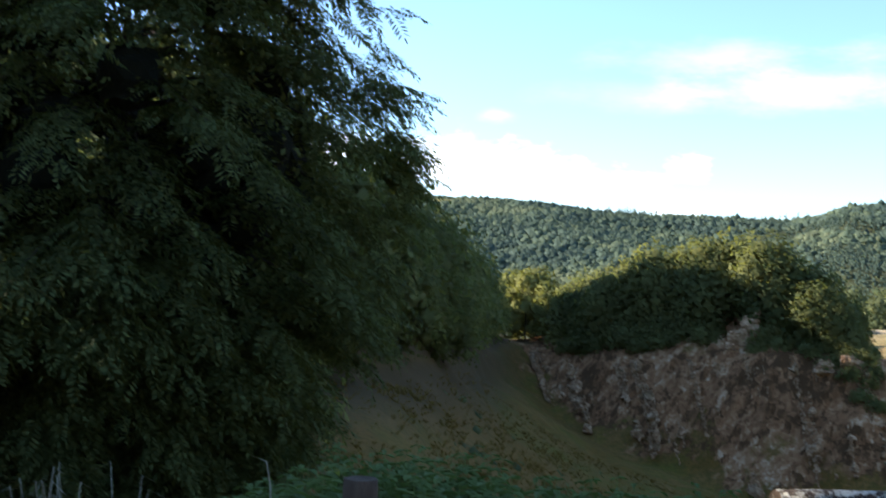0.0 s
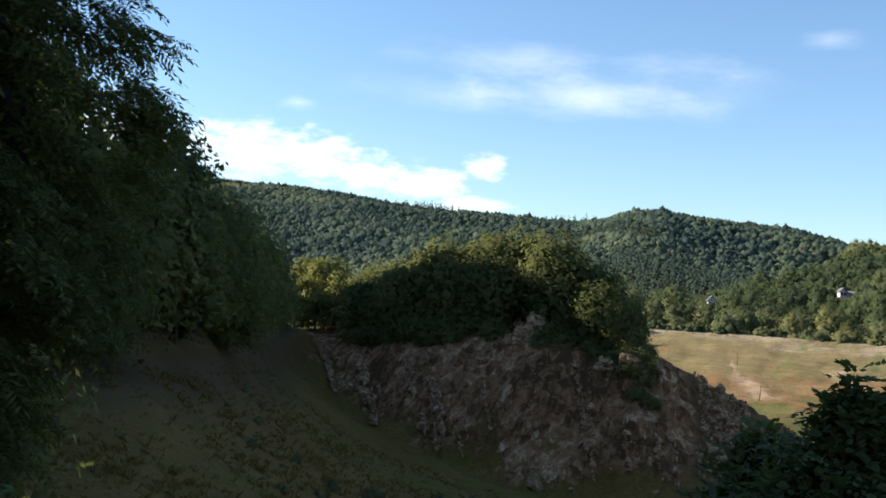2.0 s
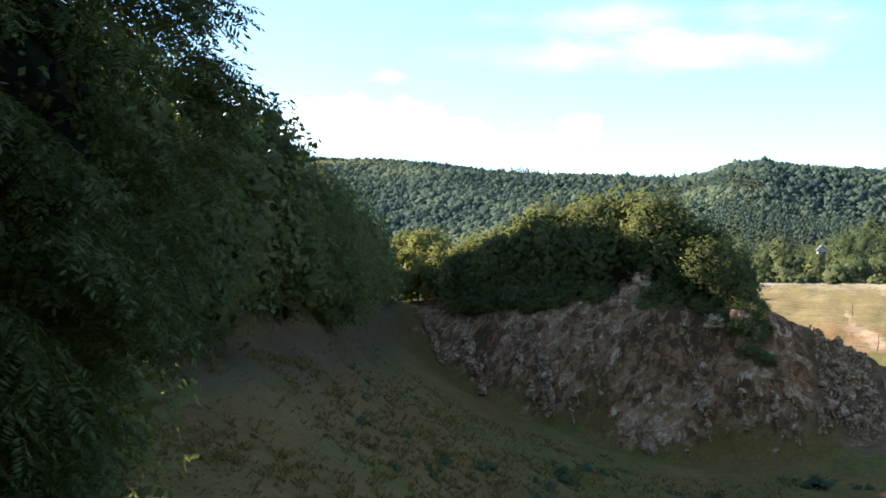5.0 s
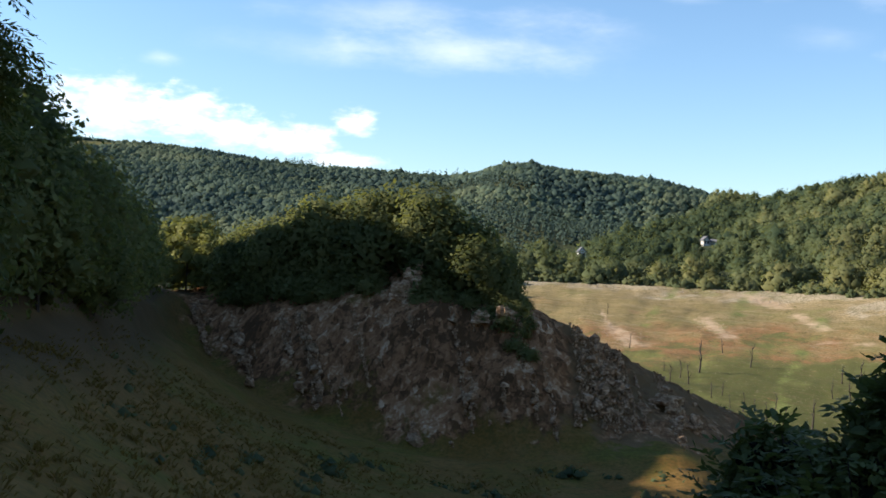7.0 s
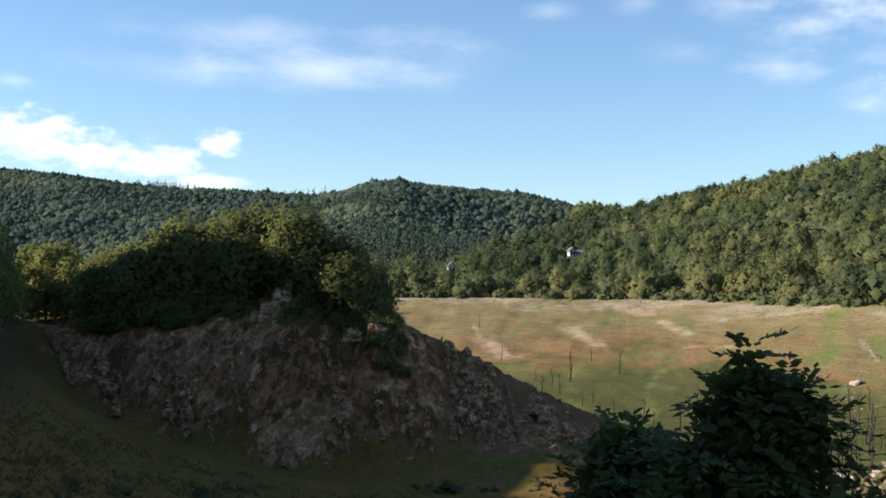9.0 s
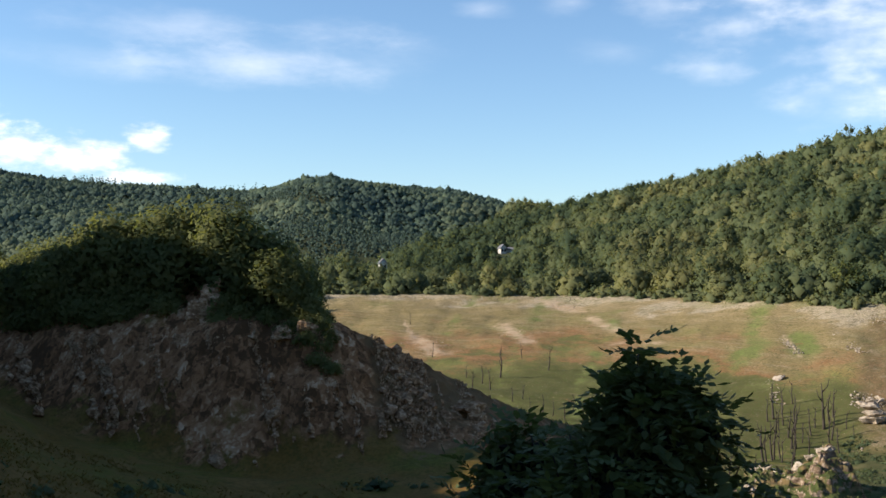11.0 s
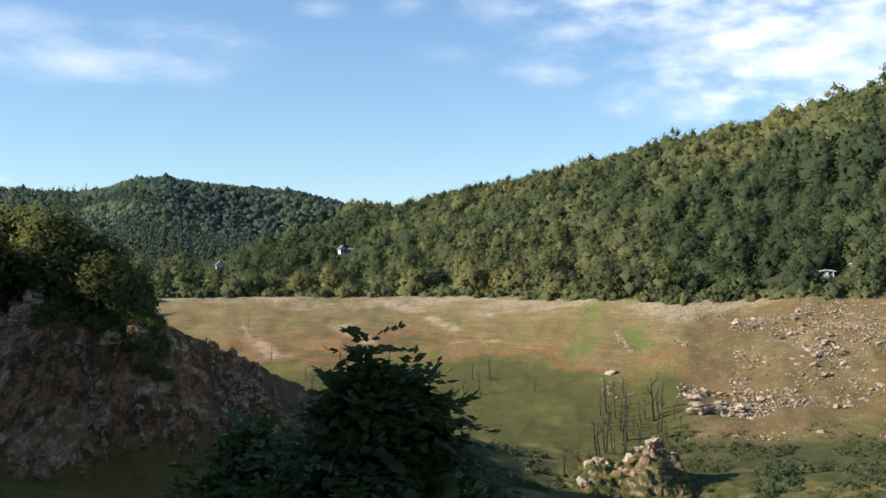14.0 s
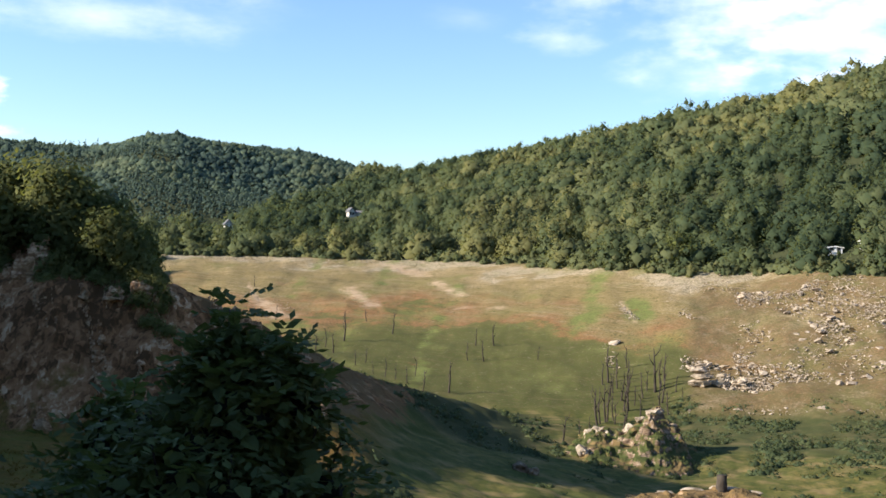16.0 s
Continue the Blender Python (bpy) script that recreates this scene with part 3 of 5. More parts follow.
def limb(bm, pts, radii, seg=7):
    """A tapered tube through the points."""
    rings = []
    for i, p in enumerate(pts):
        p = Vector(p)
        t = (Vector(pts[min(i + 1, len(pts) - 1)]) - Vector(pts[max(i - 1, 0)])).normalized()
        u = t.orthogonal().normalized()
        w = t.cross(u)
        rings.append([bm.verts.new(p + (u * math.cos(6.2832 * k / seg) + w * math.sin(6.2832 * k / seg)) * radii[i]) for k in range(seg)])
    for a, b in zip(rings, rings[1:]):
        for k in range(seg):
            bm.faces.new((a[k], a[(k + 1) % seg], b[(k + 1) % seg], b[k])).smooth = True
    for ring in (rings[0][::-1], rings[-1]):
        bm.faces.new(ring)


def part(name, bm, mat, parent, label=""):
    me = bpy.data.meshes.new(name)
    bmesh.ops.recalc_face_normals(bm, faces=bm.faces[:])
    bm.to_mesh(me)
    bm.free()
    me.materials.append(mat)
    ob = new(name, me)
    ob.parent = parent
    return tagged(ob, label)


def part_arrays(name, v, f, mat, parent, label="", corners=4, smooth=False, normals=None):
    ob = new(name, mesh_of(name, v, f, mat, smooth, corners, normals))
    ob.parent = parent
    return tagged(ob, label)


def trunk_bm(r, tall, rad, limbs=5, low=0.25):
    bm = bmesh.new()
    lean = (r.random(2) - 0.5) * 0.08 * tall
    top = Vector((lean[0], lean[1], tall * 0.8))
    mid = Vector((lean[0] * 0.3, lean[1] * 0.3, tall * 0.4))
    limb(bm, [(0, 0, -1.0), (0, 0, 0.25), mid, top], [rad * 1.5, rad, rad * 0.7, rad * 0.2])
    for i in range(limbs):
        z = tall * (low + 0.5 * i / limbs)
        s = Vector((0, 0, z)).lerp(Vector((mid.x, mid.y, z)), 0.7)
        a = r.random() * 6.283
        q = tall * (0.2 + 0.12 * r.random())
        limb(bm, [s, s + Vector((math.cos(a) * q * 0.5, math.sin(a) * q * 0.5, q * 0.35)), s + Vector((math.cos(a) * q, math.sin(a) * q, q * 0.9))],
             [rad * 0.4, rad * 0.28, rad * 0.1], 5)
    return bm


def make_tree(name, r, wide, tall, base, n_lobes, n_leaves, size, leaf, label, category, group, rad=0.16):
    root = tagged(new(name), label, category, group)
    part("trunk", trunk_bm(r, tall, rad), BARK, root)
    v, f, n = canopy(r, wide, tall * 0.62, n_lobes, n_leaves, size, low=-0.5, loose=0.85, rise=0.35, body=0.68)
    v = v + np.array([0, 0, tall * 0.36 + base])
    part_arrays("crown", v, f, leaf, root, normals=n)
    return root


def place_copy(ob, b, r, turn, scale):
    c = copy_thing(ob, Matrix())
    p = spot(b, r, -0.3)
    c.location, c.rotation_euler, c.scale = p, (0, 0, radians(turn)), (scale, scale, scale)
    return c


def put(ob, b, r, turn=0.0, scale=1.0):
    ob.location, ob.rotation_euler, ob.scale = spot(b, r, -0.3), (0, 0, radians(turn)), (scale, scale, scale)
    return ob

# ---- woods of the far hill and the right hill: more than can be counted ----


def wood(name, kinds, spots, mat, label, lift=0.85):
    """One sheet of many trees. spots: rows of bearing, distance, scale, tint."""
    vs, fs, ns, ts, o = [], [], [], [], 0
    for i, (b, r, s, t) in enumerate(spots):
        v, f, n = kinds[i % len(kinds)]
        a = rng.random() * 6.283
        c, q = math.cos(a), math.sin(a)
        p = spot(b, r, -0.5)
        w = np.empty_like(v)
        w[:, 0] = (v[:, 0] * c - v[:, 1] * q) * s + p.x
        w[:, 1] = (v[:, 0] * q + v[:, 1] * c) * s + p.y
        w[:, 2] = v[:, 2] * s * (lift + 0.35 * rng.random()) + p.z
        m = n.copy()
        m[:, 0], m[:, 1] = n[:, 0] * c - n[:, 1] * q, n[:, 0] * q + n[:, 1] * c
        vs.append(w)
        ns.append(m)
        fs.append(f + o)
        ts.append(np.full(len(v), t, np.float32))
        o += len(v)
    me = mesh_of(name, np.vstack(vs), np.vstack(fs), mat, normals=np.vstack(ns))
    at = me.attributes.new("tint", "FLOAT", "POINT")
    at.data.foreach_set("value", np.concatenate(ts))
    return tagged(new(name, me), label, "woodland", kind="stuff")


def scatter(b0, b1, near, far, step, jitter=0.45):
    """Spots about step metres apart between two lines (functions of the bearing)."""
    out = []
    r = 250.0
    while r < 2400:
        db = math.degrees(step / r)
        b = b0 + rng.random() * db
        while b < b1:
            bb, rr = b + (rng.random() - 0.5) * db * jitter * 2, r + (rng.random() - 0.5) * step * jitter * 2
            if near(bb) < rr < far(bb):
                out.append((bb, rr))
            b += db
        r += step * 0.9
    return out


def at_line(k, add=0.0, times=1.0):
    bs, ds, zs = LINES[k]
    return lambda b: float(np.interp(b, bs, ds)) * times + add


def tint_at(b, r):
    """Stands of one kind share a colour; single trees differ."""
    x, y = r * math.sin(radians(b)), r * math.cos(radians(b))
    t = 0.42 + 1.1 * noise.noise(Vector((x * 0.007, y * 0.007, 0))) + 0.5 * noise.noise(Vector((x * 0.03, y * 0.03, 5)))
    return min(1.0, max(0.0, t + 0.6 * (rng.random() - 0.5)))


def clearing(b, r):
    """Meadows high on the far hill."""
    return (-1.7 < b < 1.1 - (1935 - r) * 0.006 and 1785 < r < 1935) or (23.5 < b < 24.6 and 1395 < r < 1492)


def sized(b, r, lo, hi):
    """Trees grow in patches: tall stands, low thicket."""
    x, y = r * math.sin(radians(b)), r * math.cos(radians(b))
    k = 0.5 + 0.9 * noise.noise(Vector((x * 0.011, y * 0.011, 9)))
    return lo + (hi - lo) * min(1.0, max(0.0, 0.6 * k + 0.55 * rng.random() ** 1.6))


def stand(b, r):
    """Dark spired plantings among the broadleaf woods."""
    x, y = r * math.sin(radians(b)), r * math.cos(radians(b))
    return noise.noise(Vector((x * 0.006, y * 0.006, 21.0))) > 0.3 or (18.5 < b < 25.5 and r < 1130 + 25 * math.sin(b * 2))


def hidden(b, r):
    """Ground wholly behind the headland."""
    return 5.5 < b < 18.5 and float(land(b, r)) + 12 < r * 0.022


far_kinds = [canopy(rng, w, h, 4, 13, 1.0, low=0.0, heart=False, rise=0.8, loose=0.25) for w, h in ((14, 6.5), (12, 6), (17, 7), (13, 7.5), (15, 6), (11, 6.5), (18, 7.5), (12, 8), (14, 5.5))]
spire_kinds = [canopy(rng, w, h, 5, 12, 0.9, low=0.0, heart=False, rise=0.5, loose=0.25, point=1.0) for w, h in ((7, 12), (8, 13), (6.5, 11), (7.5, 14))]
far_all = [(b, r) for b, r in scatter(-4, 32.5, at_line(11, 20), at_line(12, 30), 10.0) if not clearing(b, r) and not hidden(b, r)]
wood("far_woodland", far_kinds, [(b, r, sized(b, r, 0.75, 1.25), tint_at(b, r)) for b, r in far_all if not stand(b, r)], LEAF_FAR_HAZED, "dense green broadleaf wood on the distant hill")
wood("far_conifers", spire_kinds, [(b, r, 0.8 + 0.4 * rng.random(), 0.15 * rng.random()) for b, r in far_all if stand(b, r)], LEAF_FAR_HAZED, "dark conifer stands on the distant hill")
shapes = ((13, 8), (10, 9.5), (15, 8.5), (16, 9), (9, 9), (12, 7), (11, 11), (17, 10), (8, 7.5), (14, 7.5), (10, 12), (13, 9.5))
hill_kinds = [canopy(rng, w, h, 14, 680, 0.38, low=-0.4, rise=0.2, loose=0.36, body=0.64) for w, h in shapes]
back_kinds = [canopy(rng, w * 1.1, h, 9, 230, 0.54, low=-0.3, rise=0.22, loose=0.3, body=0.68) for w, h in shapes]
hill = [(b, r) for b, r in scatter(15, 60.5, at_line(9, 5), at_line(10, 25), 9.8) if not (29.5 < b < 30.8 and 506 < r < 556) and not (23.6 < b < 24.1 and 452 < r < 475)]
edge = [(b, r, sized(b, r, 0.5, 1.15), tint_at(b, r)) for b, r in hill if r < at_line(9, 120)(b)]
rest = [(b, r, sized(b, r, 0.6, 1.25), tint_at(b, r)) for b, r in hill if r >= at_line(9, 120)(b)]
wood("hillside_woodland", hill_kinds, edge, LEAF_HILL, "mixed green broadleaf trees along the old shore", 0.95)
wood("upper_woodland", back_kinds, rest, LEAF_HILL, "mixed green broadleaf wood climbing the hillside", 0.88)
fringe_kinds = [canopy(rng, w, h, 6, 70, 0.4, low=-0.3, rise=0.5, loose=0.5) for w, h in ((5, 3.5), (4, 4.5), (6, 3.0), (3.5, 3.0))]
fringe = [(b, at_line(9, 3)(b) + 7 * rng.random() ** 2, 0.6 + 0.7 * rng.random(), 0.35 + 0.6 * rng.random()) for b in np.arange(17, 60, 0.26)]
# taller single trees stand out along both ridges
crest = [(b, at_line(12)(b) * (0.985 + 0.015 * rng.random()), 1.0 + 0.45 * rng.random(), tint_at(b, 1500)) for b in np.arange(-3, 31, 0.32) if noise.noise(Vector((b * 0.7, 0, 4.0))) > -0.15 and not clearing(b, at_line(12)(b) - 20)]
wood("ridge_trees", far_kinds, crest, LEAF_FAR_HAZED, "broad trees along the distant ridge")
brow = [(b, at_line(10)(b) * (0.95 + 0.05 * rng.random()), 0.8 + 0.3 * rng.random(), tint_at(b, 700)) for b in np.arange(26, 60, 0.75) if rng.random() < 0.75]
wood("brow_trees", [canopy(rng, w, h, 13, 420, 0.4, low=-0.4, rise=0.25, loose=0.22, body=0.8) for w, h in shapes[:6]], brow, LEAF_HILL, "broad trees along the brow of the near hill")
wood("shore_thicket", fringe_kinds, fringe, LEAF_HILL, "light green bushes at the foot of the wood along the old shore")
low = [(b, r, sized(b, r, 0.7, 1.2), tint_at(b, r)) for b, r in scatter(1, 20, at_line(9, -70), at_line(9, 90), 12.5)]
wood("valley_woodland", back_kinds, low, LEAF_HILL, "green trees beyond the headland")
# Trees on the left hill, mostly unseen, placed and gapped to shape the shade.
lee = [(b + rng.random() * 3, r + rng.random() * 8) for b in np.arange(-50, -13, 3.2) for r in np.arange(95, 236, 12.0)]
# Unseen rows sized to keep sun off one patch of the cove floor.
screen_row = [(b + 0.6 * rng.random(), r + 4 * rng.random(), 1.5, tint_at(b, r)) for b in np.arange(-32, -26.4, 1.1) for r in (150, 158)]
screen_row += [(b, r, 1.85, 0.4) for b, r in ((-26.6, 156), (-25.6, 154), (-27.3, 157), (-28.0, 159), (-27.6, 153))]
lee = screen_row + [(b, r, (1.2 if r < 140 else 0.85) + 0.3 * rng.random(), tint_at(b, r)) for b, r in lee if not (-26 < b < -20 and (140 < r < 196 or r > 215))]
wood("bank_woodland", hill_kinds, [q for q in lee if q[0] > -28], LEAF_HILL, "dark wood on the left hill, mostly unseen, added to cast shade")
# Unseen wood outside the view, added to block the sun.
wood("side_woodland", back_kinds, [q for q in lee if q[0] <= -28] + [(b + rng.random() * 3, r, 1.45, tint_at(b, r)) for b in np.arange(-46, -29, 2.6) for r in (58, 66, 75, 85)], LEAF_HILL, "unseen dark wood left of the bank, added to block the sun")
# Tall unseen trees, added to shade the locust, near bank and cove.
tall_kinds = [canopy(rng, w, h, 14, 320, 0.4, low=-0.8, rise=0.3, loose=0.4, body=0.72) for w, h in ((6.0, 11.0), (6.6, 12.0), (5.6, 10.5))]
sun_blocks = [(b + rng.random() * 4, r, 2.0 + 0.3 * rng.random(), tint_at(b, r)) for b in np.arange(-76, -42, 5.5) for r in (34, 44, 58)]
sun_blocks += [(b, 157, 1.9, 0.4) for b in (-28.6, -27.6, -26.8)]
wood("lane_trees", tall_kinds, sun_blocks, LEAF_HILL, "tall unseen trees left of the view, added to block the sun")

# ---- trees and shrubs of the headland and the left bank ----
head_trees = [make_tree("small_tree", rng, 6.6, h, 0.0, 20, 2300, 0.3, LEAF_TREE, "dense green broadleaf tree crowning the rocky headland", "tree", "trees on the headland")
              for h in (8.0, 9.5, 7.0)]
head_shrubs = [make_tree("shrub", rng, 4.4, h, -0.3, 12, 1100, 0.25, LEAF_TREE, "bushy green shrub at the edge of the headland cliff", "shrub", "shrubs on the headland", 0.07)
               for h in (4.2, 3.2)]
gold_shrub = make_tree("yellowing_shrub", rng, 3.6, 7.5, 0.0, 12, 900, 0.3, LEAF_GOLD_SUN, "yellow-green young tree beside the path, sunlight brightened into its leaf colour", "tree", "young trees by the path", 0.08)
bank_trees = [make_tree("bank_tree", rng, 8.6, h, 0.0, 26, 3000, 0.3, LEAF_BANK_LIT, "tall dark green tree on the shaded bank", "tree", "trees on the bank", 0.22)
              for h in (13.0, 14.5)]


def row_of(kinds, spots):
    """First each kind itself, then its copies. spots: bearing, distance, scale."""
    used = set()
    for i, (b, r, s) in enumerate(spots):
        k = kinds[i % len(kinds)]
        turn = (i * 137.5) % 360
        if k in used:
            place_copy(k, b, r, turn, s)
        else:
            put(k, b, r, turn, s)
            used.add(k)


def crest_spots(n, b0, b1, off0, off1, s0, s1, seed):
    r = np.random.default_rng(seed)
    out = []
    for i in range(n):
        b = b0 + (b1 - b0) * (i + r.random()) / n
        out.append((b, at_line(6)(b) + off0 + (off1 - off0) * r.random(), s0 + (s1 - s0) * r.random()))
    return out


def crown_scale(b):
    """How tall the headland's trees stand along its crest."""
    return float(np.interp(b, [4, 7, 10, 14.2, 17, 18.8, 20.3], [0.8, 0.92, 1.05, 1.22, 1.1, 0.95, 0.55]))


row_of(head_trees, [(b, r if not 13.7 < b < 15.6 else r + 8, s * crown_scale(b)) for b, r, s in crest_spots(44, 6.6, 14.5, -5, 12, 0.8, 1.15, 3) + crest_spots(34, 14.0, 20.2, -7, 9, 0.8, 1.15, 4)])
row_of(head_shrubs, [(b, r, s if b < 18 else s * 0.75) for b, r, s in crest_spots(60, 6.4, 14.0, -8, -1, 0.6, 1.05, 5) + crest_spots(64, 14.0, 21.3, -11, -1, 0.5, 0.9, 6) if not (13.7 < b < 15.7 and r < at_line(6)(b) - 1)])
row_of([gold_shrub], [(3.7, 186, 1.65), (4.3, 180, 1.5), (4.9, 184, 1.6), (5.5, 176, 1.3), (6.1, 170, 1.1), (3.3, 194, 1.5), (4.6, 192, 1.7), (5.2, 190, 1.55)])
row_of(bank_trees, [(-12, 70, 0.95), (-8.5, 76, 1.0), (-5.2, 80, 0.98), (-3.2, 88, 0.95), (-1.6, 97, 0.93), (-0.2, 108, 0.92), (0.9, 120, 0.86), (1.5, 136, 0.84), (1.9, 152, 0.75), (2.2, 168, 0.68),
                    (-6.5, 68, 0.8), (-2.2, 84, 0.7), (0.2, 102, 0.66), (-16, 66, 1.0), (-20, 60, 1.0), (-24, 56, 1.1), (-27, 60, 1.2), (-11.0, 30, 0.55), (-15.0, 27, 0.6), (-20.0, 30, 0.7), (-22, 74, 1.25), (-18, 80, 1.25), (-13, 84, 1.15), (-26, 82, 1.3), (-10, 95, 1.1), (-4, 112, 1.05), (-15, 92, 1.2)])

row_of([make_tree("yellow_tree", rng, 8.0, 10.0, -0.5, 12, 1300, 0.42, LEAF_GOLD_SUN, "yellowing tree standing among green woods above the shore", "tree", "")], [(46.6, 336, 1.0)])

# ---- rocks ----


def rock_material(name, dark, mid_col, pale, scale=1.2, moss=0.3):
    m, n = material(name)
    p = place_of(n)
    a = n.noise(n("ShaderNodeMapping", Vector=p, Scale=(1, 1, 1.8)), scale, 8, 0.7)
    c = n.ramp(a, (0.32, dark), (0.47, mid_col), (0.62, pale))
    c = n.mix(n.math("MULTIPLY", n.ramp(n.noise(p, scale * 0.35, 4), (0.5, 0.0), (0.65, 1.0)), moss), c, (0.09, 0.085, 0.035))
    c = n.mix(n.math("MULTIPLY", n("ShaderNodeNewGeometry", 8), 0.25), c, dark)
    finish(n, c, 0.9, a, 0.8, 0.25, 0.15)
    return m


SLATE = rock_material("shaded_slate", (0.1, 0.054, 0.027), (0.3, 0.172, 0.09), (0.62, 0.42, 0.25))
STONE = rock_material("pale_stone", (0.13, 0.10, 0.075), (0.33, 0.265, 0.195), (0.56, 0.47, 0.37), 0.9, 0.25)
OUTCROP = rock_material("outcrop_stone", (0.055, 0.04, 0.028), (0.15, 0.105, 0.065), (0.33, 0.26, 0.185), 0.6, 0.75)


def hull_bm(r, size, flat=0.6, n=16):
    """An angular block: the hull of a few scattered points."""
    bm = bmesh.new()
    for i in range(n):
        v = Vector(r.normal(size=3)).normalized() * (0.75 + 0.3 * r.random())
        bm.verts.new((v.x * size[0] / 2, v.y * size[1] / 2, v.z * size[2] / 2 * (1.0 if v.z > 0 else flat)))
    got = bmesh.ops.convex_hull(bm, input=bm.verts[:])
    bmesh.ops.delete(bm, geom=[e for e in got["geom_interior"] if isinstance(e, bmesh.types.BMVert)], context="VERTS")
    return bm


def hull_mesh(name, r, size, mat, n=16):
    bm = hull_bm(r, size, n=n)
    bmesh.ops.recalc_face_normals(bm, faces=bm.faces[:])
    me = bpy.data.meshes.new(name)
    bm.to_mesh(me)
    bm.free()
    me.materials.append(mat)
    return me


def tri_arrays(r, size, n=10):
    bm = hull_bm(r, size, n=n)
    bmesh.ops.triangulate(bm, faces=bm.faces[:])
    bm.verts.index_update()
    v, f = np.array([q.co[:] for q in bm.verts]), np.array([[q.index for q in g.verts] for g in bm.faces])
    bm.free()
    return v, f


def strewn(name, kinds, rows, mat, label, lift=0.0, out=0.0):
    """Small broken stone, joined. rows: bearing, distance, scale."""
    vs, fs, o = [], [], 0
    for i, (b, d, s) in enumerate(rows):
        v, f = kinds[i % len(kinds)]
        m = np.array(Euler((rng.random() * 0.9 - 0.45, rng.random() * 0.9 - 0.45, rng.random() * 6.28)).to_matrix())
        p = spot(b, d, lift - 0.05 * s) - Vector((math.sin(radians(b)), math.cos(radians(b)), 0)) * out
        vs.append(v @ m.T * s + np.array(p))
        fs.append(f + o)
        o += len(v)
    return tagged(new(name, mesh_of(name, np.vstack(vs), np.vstack(fs), mat, corners=3)), label, "rubble", kind="stuff")


def lay_blocks(root, blocks, mat, name="block"):
    """Broken, layered blocks. blocks: x, y, z of the middle, and the three sizes."""
    for x, y, z, sx, sy, sz in blocks:
        bm = hull_bm(rng, (sx, sy, sz), 0.9, 26)
        bmesh.ops.triangulate(bm, faces=bm.faces[:])
        bmesh.ops.subdivide_edges(bm, edges=bm.edges[:], cuts=4, use_grid_fill=True)
        for v in bm.verts:
            k = noise.fractal(v.co * 0.55 + Vector((x, y, z)), 0.8, 2.1, 4)
            lay = noise.noise(Vector((0.2 * v.co.x, 0.2 * v.co.y, v.co.z * 2.2 + x)))
            jag = noise.cell(v.co * 1.4 + Vector((z, x, y))) - 0.5
            v.co += v.co.normalized() * (0.28 * k + 0.22 * lay + 0.07 * jag) * min(sx, sz) * 0.75
        bmesh.ops.translate(bm, verts=bm.verts[:], vec=(x, y, z))
        part(name, bm, mat, root)


def outcrop(name, b, d, blocks, mat, label, turn=0.0):
    root = tagged(new(name), label, "rock")
    lay_blocks(root, blocks, mat)
    root.location, root.rotation_euler = spot(b, d), (0, 0, radians(turn - b))
    return root


outcrop("crag", 14.8, 147.5, [(0, 0, 0.0, 3.6, 3.0, 6.6), (1.3, 0.6, 2.2, 2.8, 2.6, 5.6), (-1.6, -1.4, -3.0, 3.2, 2.6, 4.4), (2.2, 1.2, 4.0, 1.9, 1.8, 3.6), (-0.4, -1.8, -5.0, 2.8, 2.2, 4.2), (2.8, 0.4, -1.0, 2.0, 2.0, 3.6)],
        SLATE, "tall grey slate crag standing out of the headland")
outcrop("crag", 20.1, 141, [(0, 0, 0.6, 4.0, 3.0, 3.2), (2.8, 0.4, 0.0, 3.0, 2.6, 2.4), (-3.0, 0.2, 0.2, 3.2, 2.8, 2.6)], SLATE, "low grey slate crag below the shrubs")
outcrop("crag", 28.5, 143, [(0, 0, -0.6, 4.2, 3.2, 6.6), (2.6, 0.5, -1.2, 2.6, 2.6, 5.0), (-1.0, 0.8, 2.2, 4.6, 2.6, 2.4), (-2.8, 0.6, 0.6, 2.4, 2.2, 3.4)], SLATE, "blocky slate crag at the tip of the headland")


def grown_rock(name, rock_dark, rock_mid, rock_pale, turf):
    """Bare stone where it is steep, turf where it is not."""
    m, n = material(name)
    p = place_of(n)
    a = n.noise(n("ShaderNodeMapping", Vector=p, Scale=(1, 1, 2.6)), 0.7, 8, 0.72)
    up = n("ShaderNodeSeparateXYZ", 2, Vector=n("ShaderNodeNewGeometry", 1))
    stone = n.ramp(a, (0.34, rock_dark), (0.48, rock_mid), (0.62, rock_pale))
    g = n.mix(n.noise(p, 1.3, 6, 0.7), turf, tuple(c * 0.45 for c in turf))
    g = n.mix(n.ramp(n.noise(p, 0.4, 4), (0.5, 0.0), (0.62, 0.8)), g, (0.2, 0.13, 0.06))
    c = n.mix(n.span(n.math("ADD", up, n.math("MULTIPLY", n.math("SUBTRACT", n.noise(p, 0.25, 6, 0.65), 0.5), 1.8)), 0.42, 0.56), stone, g)
    finish(n, c, 0.92, a, 0.9, 0.3, 0.1)
    return m


